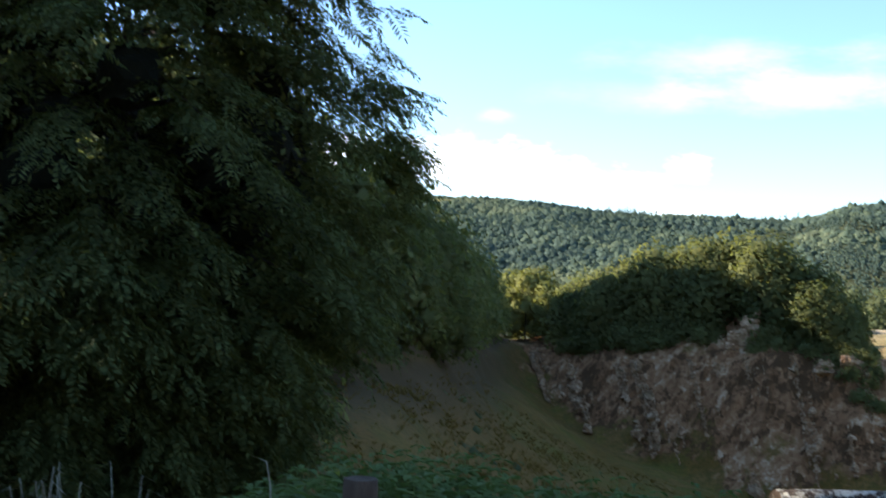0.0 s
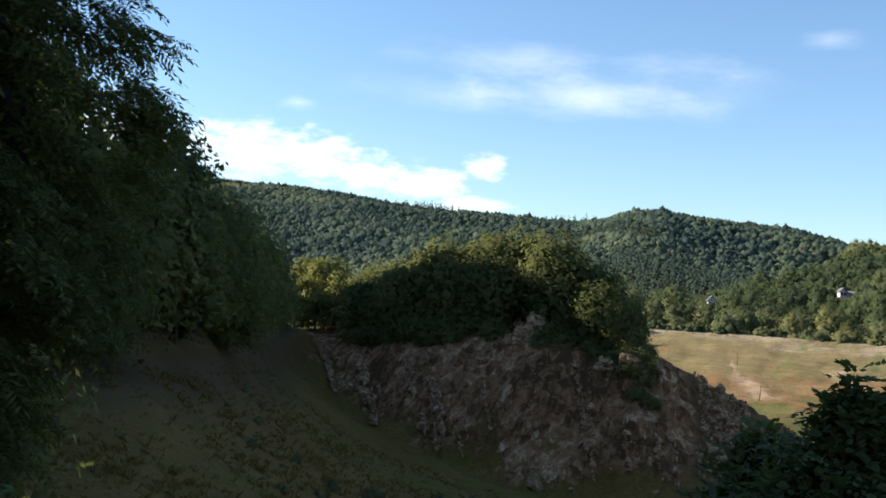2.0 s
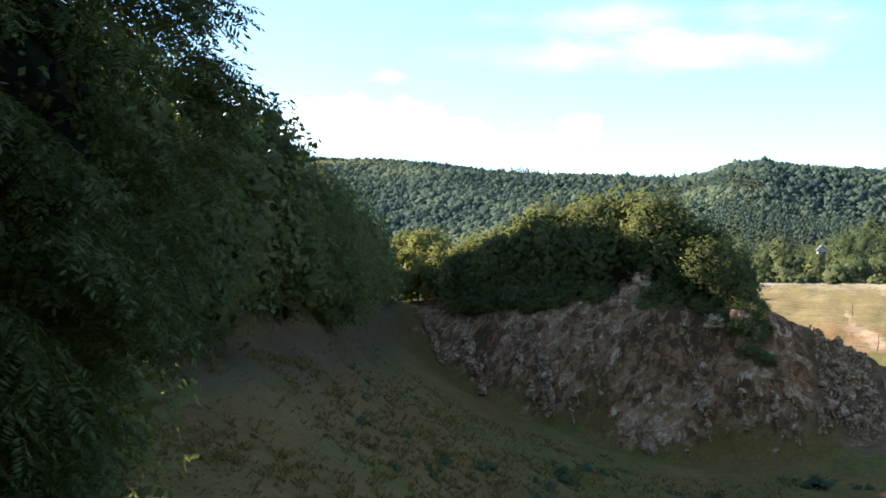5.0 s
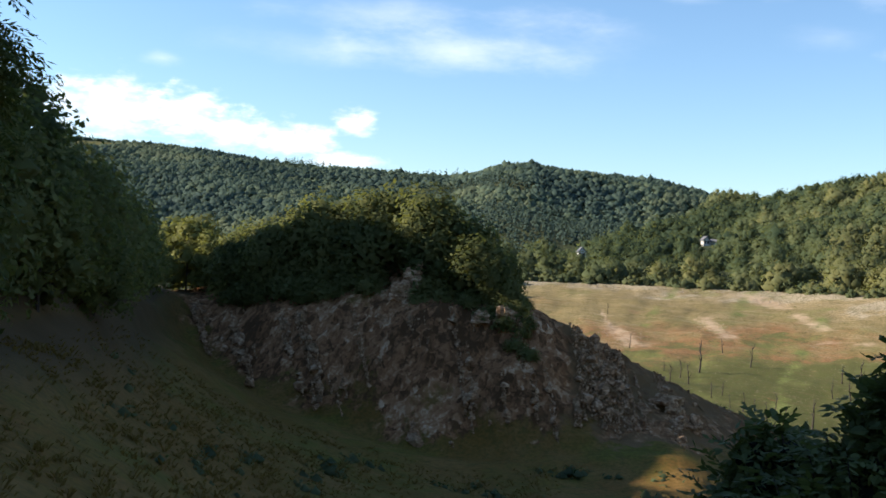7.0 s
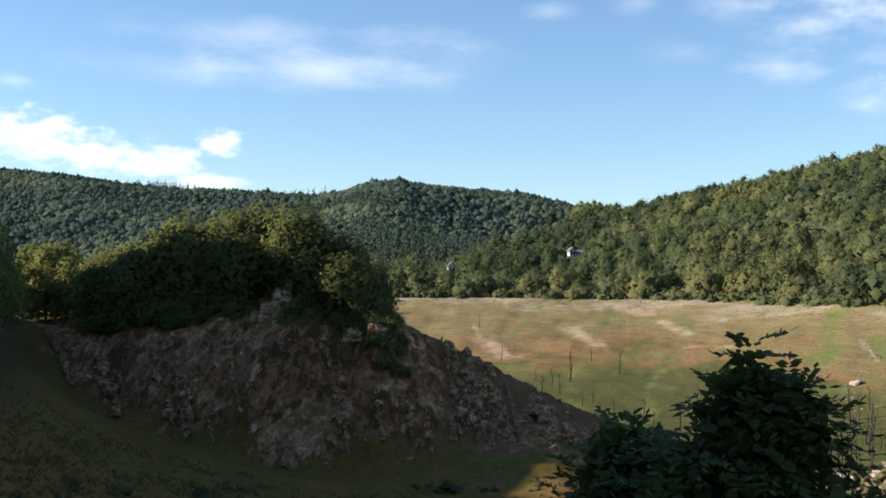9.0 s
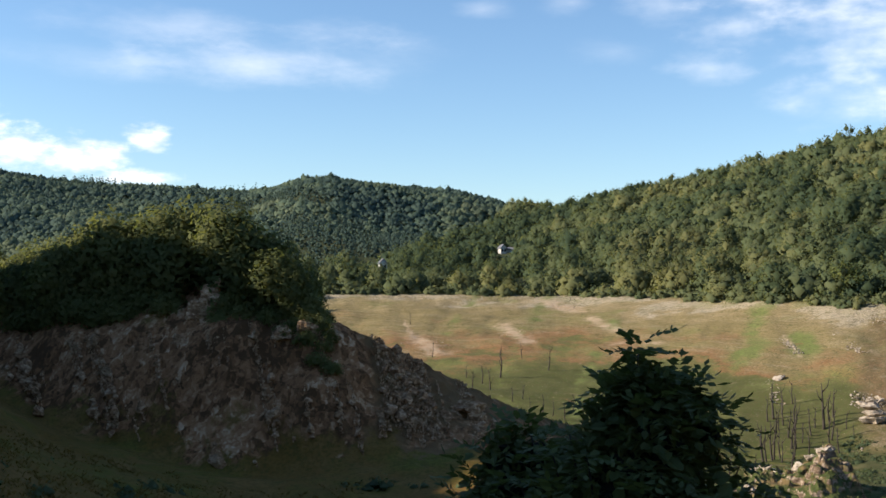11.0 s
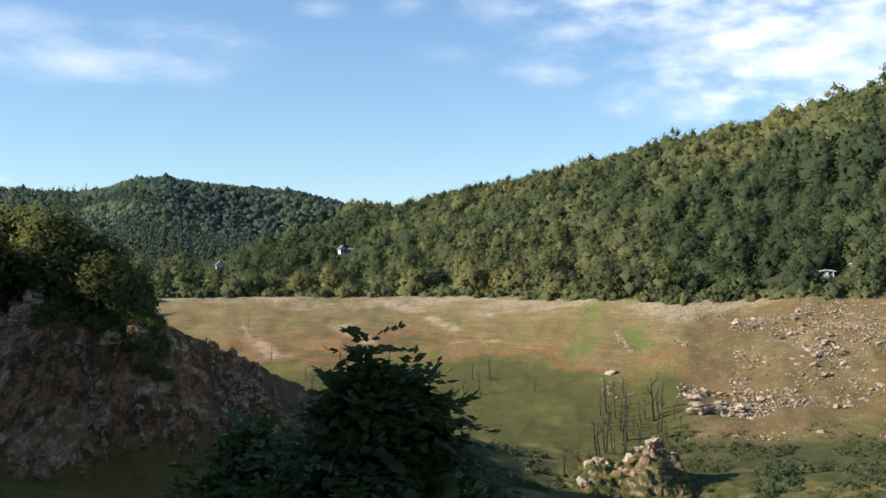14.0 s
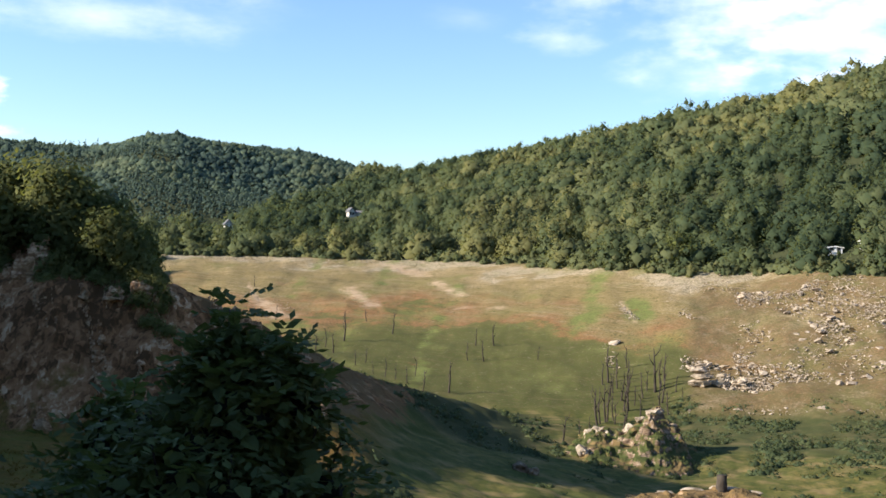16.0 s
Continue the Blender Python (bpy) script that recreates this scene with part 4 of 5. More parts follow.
def mound(name, b, d, xs, zs, front, back, ledge, mat, label, wild=0.5):
    """A hump of rock and turf: its height along x, the depth before and behind its ridge, and ledges of one thickness."""
    nx, ny = 130, 70
    gx, gy = np.linspace(xs[0], xs[-1], nx), np.linspace(-front, back, ny)
    verts = []
    home, sa, ca = spot(b, d), math.sin(radians(b)), math.cos(radians(b))
    for y in gy:
        f = max(0.0, 1 - (abs(y) / (front if y < 0 else back)) ** 1.7)
        for x in gx:
            q = Vector((x * 0.3, y * 0.3, 3.0))
            h = float(np.interp(x + 1.2 * noise.noise(q * 1.7), xs, zs)) * min(1.0, max(0.0, f * (1 + 0.5 * noise.noise(q * 1.3))))
            h += wild * noise.fractal(q, 0.8, 2.1, 5) * min(1.0, h)
            step = h / ledge + 0.4 * noise.noise(q)
            k = math.floor(step) + smooth01(step - math.floor(step), 0.25, 0.75) if h > 0.2 else step
            h = h * 0.45 + 0.55 * ledge * (float(k) - 0.4 * noise.noise(q))
            verts.append((x + 0.35 * wild * noise.noise(q * 5), y + 0.5 * wild * noise.noise(q * 4 + Vector((9, 0, 0))), h - 0.35 + height(home.x + x * ca + y * sa, home.y - x * sa + y * ca) - home.z))
    idx = np.arange(nx * ny).reshape(ny, nx)
    faces = np.stack([idx[:-1, :-1], idx[:-1, 1:], idx[1:, 1:], idx[1:, :-1]], -1).reshape(-1, 4)
    root = tagged(new(name), label, "rock")
    part_arrays("rock_mass", np.array(verts), faces, mat, root)
    root.location, root.rotation_euler = spot(b, d), (0, 0, radians(-b))
    return root


CRAG = grown_rock("grown_over_stone", (0.05, 0.034, 0.024), (0.17, 0.118, 0.078), (0.36, 0.28, 0.205), (0.085, 0.1, 0.032))
EARTH = grown_rock("red_earth", (0.1, 0.06, 0.032), (0.26, 0.16, 0.085), (0.38, 0.27, 0.17), (0.2, 0.135, 0.06))
big_rock = mound("rock_outcrop", 45.1, 190, [-14, -11, -9.5, -7.5, -6, -4, -1.5, 0, 1, 2.5, 4.5, 6, 7.5], [0, 1.2, 2.6, 2.9, 2.5, 3.5, 5.0, 6.8, 7.1, 5.6, 3.0, 1.2, 0], 18.0, 4.5, 1.1, CRAG,
                 "brown rock outcrop overgrown with turf rising from the drained valley floor", 0.7)
lay_blocks(big_rock, [(0.4, 0.2, 6.3, 3.6, 2.6, 1.9), (-1.4, 0.0, 4.8, 2.6, 2.2, 2.0), (-3.2, -1.6, 3.3, 3.6, 2.6, 2.2), (-8.6, -1.6, 2.3, 4.2, 3.2, 3.2), (-6.8, -1.8, 1.7, 2.6, 2.4, 2.6)], STONE, "pale_rock")
lay_blocks(big_rock, [(2.6, -2.2, 3.4, 3.6, 3.0, 4.4), (1.0, -5.5, 2.0, 3.0, 2.6, 3.4)], OUTCROP, "dark_rock")
outcrop("rock_outcrop", 41.8, 177, [(0, 0, 0.6, 2.6, 2.2, 2.4), (1.2, 0.4, 0.2, 1.8, 1.6, 1.8)], STONE, "small broken rock in rough grass beside the outcrop")
outcrop("rock_outcrop", 38.8, 150, [(0, 0, 0.3, 3.0, 2.4, 2.2), (1.4, 0.2, 0.0, 2.0, 1.8, 1.6)], OUTCROP, "small weathered rock in rough grass")
outcrop("rock_outcrop", 47.4, 241, [(0, 0, 1.0, 5.4, 3.5, 2.0), (0.3, 0, 2.4, 5.0, 3.2, 1.6), (-0.2, 0.2, 3.6, 4.2, 3.0, 1.4), (4.4, 1, 0.8, 4.2, 3.0, 3.2), (8.0, 1.4, 1.0, 3.6, 3.0, 3.6)], STONE, "layered pale stone stack on the slope")
mound("earth_mound", 48.0, 150, [-12, -10, -7, -3, 1, 4, 5.6, 7, 8.5], [0, 0.6, 1.7, 2.5, 2.8, 2.8, 2.5, 1.4, 0], 14.0, 4.0, 0.8, EARTH, "red earth mound with a stump on it", 0.35)
outcrop("stone_rim", 48.0, 151.5, [(1.5, 0, 2.3, 4.5, 2.0, 0.8), (4.6, 0, 2.0, 3.2, 2.0, 0.9), (-2.4, -0.2, 1.9, 4.0, 1.8, 0.7), (-6.0, -0.3, 1.3, 3.2, 1.6, 0.7)], STONE, "pale stone rim along the top of an earth mound")
outcrop("stone_slab", 43.07, 270, [(0, 0, -0.5, 6.2, 4.2, 1.5)], STONE, "pale tilted stone slab on red soil", 18.0).rotation_euler.y = radians(-26)

bm = bmesh.new()
limb(bm, [(0, 0, -0.4), (0, 0, 0.3), (0.05, 0, 1.2), (0.1, 0.05, 2.1)], [0.95, 0.75, 0.66, 0.62], 12)
stump = tagged(new("tree_stump"), "grey weathered tree stump on a rock ledge", "stump")
part("bole", bm, DEAD, stump)
stump.location = spot(48.4, 150.5, 2.0)

ground_ob = bpy.data.objects["ground"]
slabs = [hull_mesh("rock", rng, (1.3 + 0.8 * rng.random(), 0.9 + 0.5 * rng.random(), 1.0 + 0.9 * rng.random()), SLATE) for i in range(8)]
stones = [hull_mesh("rock", rng, (1.4 + 0.6 * rng.random(), 1.1 + 0.5 * rng.random(), 0.6 + 0.4 * rng.random()), STONE) for i in range(8)]


def lay_rock(me, b, d, s, lift=0.0, out=0.0):
    ob = new("rock", me)
    ob.parent = ground_ob
    ob.location = spot(b, d, lift) - Vector((math.sin(radians(b)), math.cos(radians(b)), 0)) * out
    ob.rotation_euler = (rng.random() * 0.9 - 0.45, rng.random() * 0.9 - 0.45, rng.random() * 6.28)
    ob.scale = (s, s, s)


def cliff_spots(n, seed, lo=0.0, hi=1.0):
    """Where the slate breaks through: down the face in ribs."""
    r = np.random.default_rng(seed)
    out = []
    while len(out) < n:
        b, u = 4.5 + 25 * r.random(), lo + (hi - lo) * r.random()
        d, z = lines_at(b)
        lean = b + 1.2 * u
        k = noise.noise(Vector((lean * 1.5, u * 0.7, 2.0))) + 0.6 * noise.noise(Vector((lean * 3.8, u * 1.6, 7.0))) + 0.3 * noise.noise(Vector((b * 0.4, u, 4.0)))
        if k > 0.12 + 0.3 * abs(u - 0.65) + 0.5 * max(0.0, 0.25 - u):
            out.append((b, float(d[4] + u * (d[5] - d[4])), r.random()))
    return out


for b, d, k in cliff_spots(280, 11):
    lay_rock(slabs[int(k * 997) % 8], b, d, 0.45 + 1.1 * k ** 3, 0.2, 0.4)
chips = [tri_arrays(rng, (1.1, 0.7, 0.6), 7) for i in range(8)]
splinters = [tri_arrays(rng, (0.6, 0.5, 1.3), 8) for i in range(8)]
strewn("cliff_scree", splinters, [(b, d, 0.2 + 0.75 * k ** 3) for b, d, k in cliff_spots(6500, 13, 0.05, 1.05)], SLATE, "broken slate strewn over the face of the headland", 0.3, 0.5)


def rubble_spots(n, seed):
    """The stony slope: heaps and lines of tumbled wall stones."""
    r = np.random.default_rng(seed)
    out = []
    while len(out) < n:
        b, d = 46.5 + 12 * r.random(), 228 + 78 * r.random()
        x, y = d * math.sin(radians(b)), d * math.cos(radians(b))
        if b < 49 and d > 262 - 4 * (b - 46.5):
            continue
        k = noise.noise(Vector((x * 0.045, y * 0.045, 1.0))) + 0.6 * noise.noise(Vector((x * 0.13, y * 0.13, 4.0)))
        if r.random() < 0.12 + 1.3 * max(0.0, k) - 0.05 * max(0, 50 - b):
            out.append((b, d, r.random()))
    return out


for b, d, k in rubble_spots(230, 21):
    lay_rock(stones[int(k * 997) % 8], b, d, 0.6 + 1.3 * k ** 3)
strewn("slope_rubble", chips, [(b, d, 0.3 + 0.95 * k ** 3) for b, d, k in rubble_spots(8000, 23)], STONE, "pale tumbled stones over the bare slope")


def streak(b0, d0, b1, d1, wide, n, s):
    return [(b0 + (b1 - b0) * t + (rng.random() - 0.5) * math.degrees(wide / d0), d0 + (d1 - d0) * t + (rng.random() - 0.5) * wide, s * (0.5 + rng.random())) for t in rng.random(n)]


strewn("washed_stones", chips, streak(25.1, 340, 25.4, 318, 3, 60, 0.35) + streak(25.5, 318, 26.6, 303, 11, 200, 0.35) + streak(32.6, 374, 33.6, 362, 9, 160, 0.4) + streak(30.2, 330, 31.0, 314, 9, 90, 0.35)
       + streak(43.4, 300, 44.2, 288, 2.5, 160, 0.7) + streak(45.5, 306, 47.0, 286, 3, 140, 0.8)
       + streak(20.5, 392, 34, 380, 7, 420, 0.5) + streak(46.5, 316, 58, 296, 12, 900, 0.5) + streak(53.5, 292, 57.5, 276, 14, 900, 0.75) + streak(43.0, 268, 43.2, 252, 3, 60, 0.8), STONE, "pale stones washed out on the bare bank")

# ---- dead trees left by the water ----


def make_snag(r, tall):
    root = tagged(new("dead_tree"), "bare dead tree trunk standing in the drained lake", "dead tree", "dead trees in the basin")
    bm = bmesh.new()
    k = (r.random(4) - 0.5) * tall * 0.14
    mid, top = Vector((k[0], k[1], tall * 0.5)), Vector((k[0] + k[2], k[1] + k[3], tall))
    limb(bm, [(0, 0, -0.5), (0, 0, 0.2), mid, top], [tall * 0.045, tall * 0.034, tall * 0.024, tall * 0.009], 6)
    part("trunk", bm, DEAD, root)
    for i in range(3):
        bm = bmesh.new()
        z = 0.35 + 0.2 * i + 0.1 * r.random()
        s = Vector((0, 0, 0)).lerp(mid, z / 0.5) if z < 0.5 else mid.lerp(top, (z - 0.5) / 0.5)
        a, q = r.random() * 6.28, tall * (0.16 + 0.14 * r.random())
        limb(bm, [s, s + Vector((math.cos(a) * q * 0.4, math.sin(a) * q * 0.4, q * 0.5)), s + Vector((math.cos(a) * q * 0.55, math.sin(a) * q * 0.55, q * 1.1))],
             [tall * 0.016, tall * 0.011, tall * 0.005], 5)
        part("branch", bm, DEAD, root)
    return root


SNAGS_A = [(36.4, 270, 4.7), (36.8, 258, 5.1), (37.3, 270, 5.4), (39.5, 258, 3.3), (36.0, 258, 4.1), (35.1, 233, 6.7), (42.5, 212, 7.4), (42.9, 219, 7.0), (43.8, 228, 6.3), (44.0, 228, 7.9),
           (44.3, 231, 4.6), (44.7, 236, 5.3), (45.3, 240, 9.0), (44.9, 240, 4.5), (46.3, 239, 3.9), (46.6, 235, 3.0), (43.0, 245, 7.1), (43.4, 248, 5.5), (43.9, 254, 4.8), (40.8, 184, 4.8)]
SNAGS_B = [(41.6, 192, 3.4), (42.1, 201, 3.0), (29.8, 272, 7.2), (30.9, 293, 4.1), (32.2, 280, 5.8), (30.4, 251, 3.7), (30.9, 253, 3.5), (31.9, 243, 4.0), (31.3, 245, 2.7), (32.4, 241, 3.4),
           (33.0, 238, 3.9), (33.8, 233, 4.6), (33.4, 245, 4.0), (29.3, 260, 5.0), (28.9, 268, 4.0), (25.3, 338, 4.0), (26.4, 297, 3.6), (28.4, 262, 4.4), (28.1, 272, 3.2), (44.6, 226, 5.0)]
snag_kinds = [make_snag(rng, 5.0) for i in range(5)]
crowd = [(42.4 + 3.6 * rng.random(), 210 + 36 * rng.random(), 3.5 + 3.5 * rng.random()) for i in range(20)]
row_of(snag_kinds, [(b, d, h / 5.0) for b, d, h in SNAGS_A + SNAGS_B + crowd])

# ---- low scrub of the basin ----
scrub_kinds = [canopy(rng, 2.8, 1.2, 3, 22, 0.26, low=0.0, heart=False, rise=0.6, loose=0.7) for i in range(6)]


def scrub_spots():
    out = []
    # The 30 to 40 degree row is packed densely to darken terraces for shade.
    for b0, b1, d0, d1, n in ((46.0, 58, 190, 236, 1300), (49, 58, 150, 172, 50), (42.3, 46.4, 172, 186, 420), (45.8, 58, 176, 200, 700), (41.0, 58, 196, 226, 500), (38.0, 43.5, 140, 186, 70), (30, 40, 164, 222, 700), (22, 33, 100, 126, 120), (0, 12, 60, 95, 26), (6, 22, 70, 118, 60), (16, 30, 150, 158, 0)):
        for i in range(n):
            b, d = b0 + (b1 - b0) * rng.random(), d0 + (d1 - d0) * rng.random()
            if noise.noise(Vector((b * 0.5, d * 0.09, 3.0))) > -0.12:
                out.append((b, d, 0.35 + 0.6 * rng.random() ** 1.5, 0.1 + 0.5 * rng.random()))
    return out


wood("scrub", scrub_kinds, scrub_spots(), LEAF_HILL, "low green scrub on the terraces of the basin")

# ---- houses on the hill ----


def plain(name, colour, rough=0.85):
    m, n = material(name)
    a = n.noise(place_of(n), 1.5, 5, 0.6)
    finish(n, n.mix(n.math("MULTIPLY", a, 0.5), colour, tuple(c * 0.6 for c in colour)), rough, a, 0.2, 0.05)
    return m


WALL, ROOF, PANE = plain("house_render", (0.55, 0.53, 0.48)), plain("slate_roof", (0.16, 0.16, 0.17)), plain("window_dark", (0.03, 0.035, 0.04), 0.2)
SHED = plain("white_sheet_metal", (0.75, 0.75, 0.74), 0.4)


def box(bm, x0, x1, y0, y1, z0, z1):
    vs = [bm.verts.new(p) for p in ((x0, y0, z0), (x1, y0, z0), (x1, y1, z0), (x0, y1, z0), (x0, y0, z1), (x1, y0, z1), (x1, y1, z1), (x0, y1, z1))]
    for f in ((0, 3, 2, 1), (4, 5, 6, 7), (0, 1, 5, 4), (1, 2, 6, 5), (2, 3, 7, 6), (3, 0, 4, 7)):
        bm.faces.new([vs[i] for i in f])


def house(name, b, d, w, deep, wall, rise, lift, label, wall_mat, roof_mat, turn):
    root = tagged(new(name), label, "house")
    bm = bmesh.new()
    prism = [(-w / 2, -3), (w / 2, -3), (w / 2, wall), (0, wall + rise), (-w / 2, wall)]
    front = [bm.verts.new((x, -deep / 2, z)) for x, z in prism]
    back = [bm.verts.new((x, deep / 2, z)) for x, z in prism]
    bm.faces.new(front)
    bm.faces.new(back[::-1])
    for i in range(5):
        bm.faces.new((front[i], back[i], back[(i + 1) % 5], front[(i + 1) % 5]))
    part("wall", bm, wall_mat, root)
    for s in (-1, 1):
        bm = bmesh.new()
        a, c, o = (0, wall + rise + 0.1), (s * (w / 2 + 0.5), wall - 0.4 * rise / w + 0.05), deep / 2 + 0.4
        vs = [bm.verts.new((x, y, z + h)) for h in (0, 0.25) for x, z in (a, c) for y in (-o, o)]
        for f in ((0, 1, 3, 2), (4, 6, 7, 5), (0, 4, 5, 1), (2, 3, 7, 6), (0, 2, 6, 4), (1, 5, 7, 3)):
            bm.faces.new([vs[i] for i in f])
        part("roof_slope", bm, roof_mat, root)
    for x in (-w * 0.25, w * 0.25):
        bm = bmesh.new()
        box(bm, x - 0.5, x + 0.5, -deep / 2 - 0.06, -deep / 2 + 0.1, wall * 0.45, wall * 0.45 + 1.4)
        part("window", bm, PANE, root)
    root.location, root.rotation_euler = spot(b, d, lift), (0, 0, radians(turn - b))


house("house", 29.95, 545, 2.8, 4.0, 3.0, 1.6, -0.4, "white rendered house with a slate roof among trees", WALL, ROOF, 20)
house("house", 30.4, 548, 3, 4.4, 2.0, 1.0, -0.6, "long low white house with a slate roof among trees", WALL, ROOF, 75)
house("house", 23.9, 470, 3, 3.4, 3.4, 1.8, 4.5, "small white house above the treetops", WALL, ROOF, 10)
house("shed", 53.6, 326, 3.8, 2.2, 1.3, 0.3, 0.2, "low white shed among trees above the shore", SHED, SHED, 5)
house("shed", 55.0, 328, 3.0, 2.4, 1.6, 0.3, 0.2, "small white shed among trees above the shore", SHED, SHED, 15)

# ============ beside the camera ============
# ---- rail fence ----


def fence_wood():
    m, n = material("old_fence_wood")
    p = place_of(n)
    grain = n.noise(n("ShaderNodeMapping", Vector=p, Scale=(3, 12, 12)), 4.0, 7, 0.65)
    c = n.ramp(grain, (0.3, (0.02, 0.013, 0.009)), (0.55, (0.06, 0.041, 0.028)), (0.8, (0.125, 0.092, 0.066)))
    up = n("ShaderNodeSeparateXYZ", 2, Vector=n("ShaderNodeNewGeometry", 1))
    spots = n.math("ADD", n.noise(p, 20.0, 6, 0.75), n.math("MULTIPLY", up, 0.16))
    lichen = n.ramp(spots, (0.6, 0.0), (0.68, 1.0))
    c = n.mix(lichen, c, n.mix(n.noise(p, 60, 3), (0.3, 0.28, 0.22), (0.52, 0.49, 0.41)))
    finish(n, c, 0.9, n.math("ADD", grain, n.math("MULTIPLY", lichen, 0.5)), 0.8, 0.012, 0.15)
    return m


FENCE_WOOD = fence_wood()
POST_WOOD = bark("post_wood", (0.05, 0.032, 0.02), (0.16, 0.11, 0.075), 14.0)
fence = tagged(new("rail_fence"), "old wooden rail fence with lichen-covered log rails", "fence")


def log(name, a, b, rad, mat, seg=16, rings=14):
    """A knotty round log with sawn ends."""
    a, b = Vector(a), Vector(b)
    bm = bmesh.new()
    t = (b - a).normalized()
    u = t.orthogonal().normalized()
    w = t.cross(u)
    prev = None
    for i in range(rings + 1):
        c = a.lerp(b, i / rings)
        k = 0.94 if i in (0, rings) else 1.0
        ring = []
        for j in range(seg):
            d = u * math.cos(6.2832 * j / seg) + w * math.sin(6.2832 * j / seg)
            ring.append(bm.verts.new(c + d * rad * k * (1 + 0.09 * noise.noise(c * 3 + d * 1.3))))
        if prev:
            for j in range(seg):
                bm.faces.new((prev[j], prev[(j + 1) % seg], ring[(j + 1) % seg], ring[j])).smooth = True
        else:
            bm.faces.new(ring[::-1])
        prev = ring
    bm.faces.new(prev)
    return part(name, bm, mat, fence)


log("post", (-0.26, 3.86, -1.95), (-0.25, 3.84, -0.60), 0.062, POST_WOOD)
log("rail", (-0.42, 3.74, -0.79), (1.62, 4.08, -0.90), 0.066, FENCE_WOOD)
log("rail", (1.27, 4.22, -0.72), (3.6, 4.55, -0.74), 0.076, FENCE_WOOD)
log("post", (1.52, 4.17, -2.0), (1.52, 4.17, -0.80), 0.062, POST_WOOD)
log("post", (3.3, 4.50, -2.1), (3.3, 4.50, -0.81), 0.062, POST_WOOD)

# Near-black colour for solid cores: the shade deep in the foliage, painted on.
CORE_SHADE = bark("painted_core_shade", (0.007, 0.009, 0.006), (0.016, 0.02, 0.011), 9.0)

# ---- leaves with leaflets ----


def unit(v):
    return v / np.maximum(np.linalg.norm(v, axis=1, keepdims=True), 1e-9)


def compound(r, base, way_, up, length, pairs, leaflet, width, droop=0.3, full=False):
    """Feathered leaves: at each base, along way_, pairs of leaflets and one at the tip."""
    n = len(base)
    t = unit(way_)
    s = unit(np.cross(t, up))
    u = np.cross(s, t)
    out = []
    L = (length * (0.75 + 0.5 * r.random(n)))[:, None]
    for j in range(pairs + 1):
        x = 0.22 + 0.78 * j / pairs
        c = base + t * L * x - u * L * droop * x * x
        for side in ((-1, 1) if j < pairs else (0,)):
            d = unit(s * side + t * (0.45 if side else 1.0) + u * (-0.35 + 0.25 * r.normal(size=(n, 1))))
            k = leaflet * L / length * (1.0 - 0.3 * abs(x - 0.6))
            q = unit(np.cross(d, u + 0.25 * r.normal(size=(n, 3))))
            if full:
                fold = -np.cross(q, d) * width * 0.25
                for h in (-1, 1):
                    out.append(np.stack([c, c + d * k * 0.32 + q * width * h + fold, c + d * k * 0.68 + q * width * 0.8 * h + fold, c + d * k], 1))
            else:
                out.append(np.stack([c, c + d * k * 0.5 - q * width, c + d * k, c + d * k * 0.5 + q * width], 1))
    v = np.stack(out, 1).reshape(-1, 3)
    return v, np.arange(len(v)).reshape(-1, 4)


def shell_bases(r, lobes, n, flat=1.0, inner=0.55, side=None, lowest=-1.0):
    L = np.array(lobes)
    w = L[:, 3] ** 2
    if side is not None:
        w = w * np.interp(L[:, 2], [1.2, 3.6], [0.25, 1.0]) * np.where(L[:, :2] @ np.array(side) > -0.6, 1.0, 0.3)
    k = r.choice(len(L), n, p=w / w.sum())
    v = unit(r.normal(size=(n, 3)))
    v[:, 2] = np.where(v[:, 2] < lowest - 0.5, -v[:, 2], v[:, 2])
    return L[k, :3] + v * (L[k, 3] * (inner + (1 - inner) * r.random(n) ** 0.5))[:, None] * np.array([1, 1, flat]), v


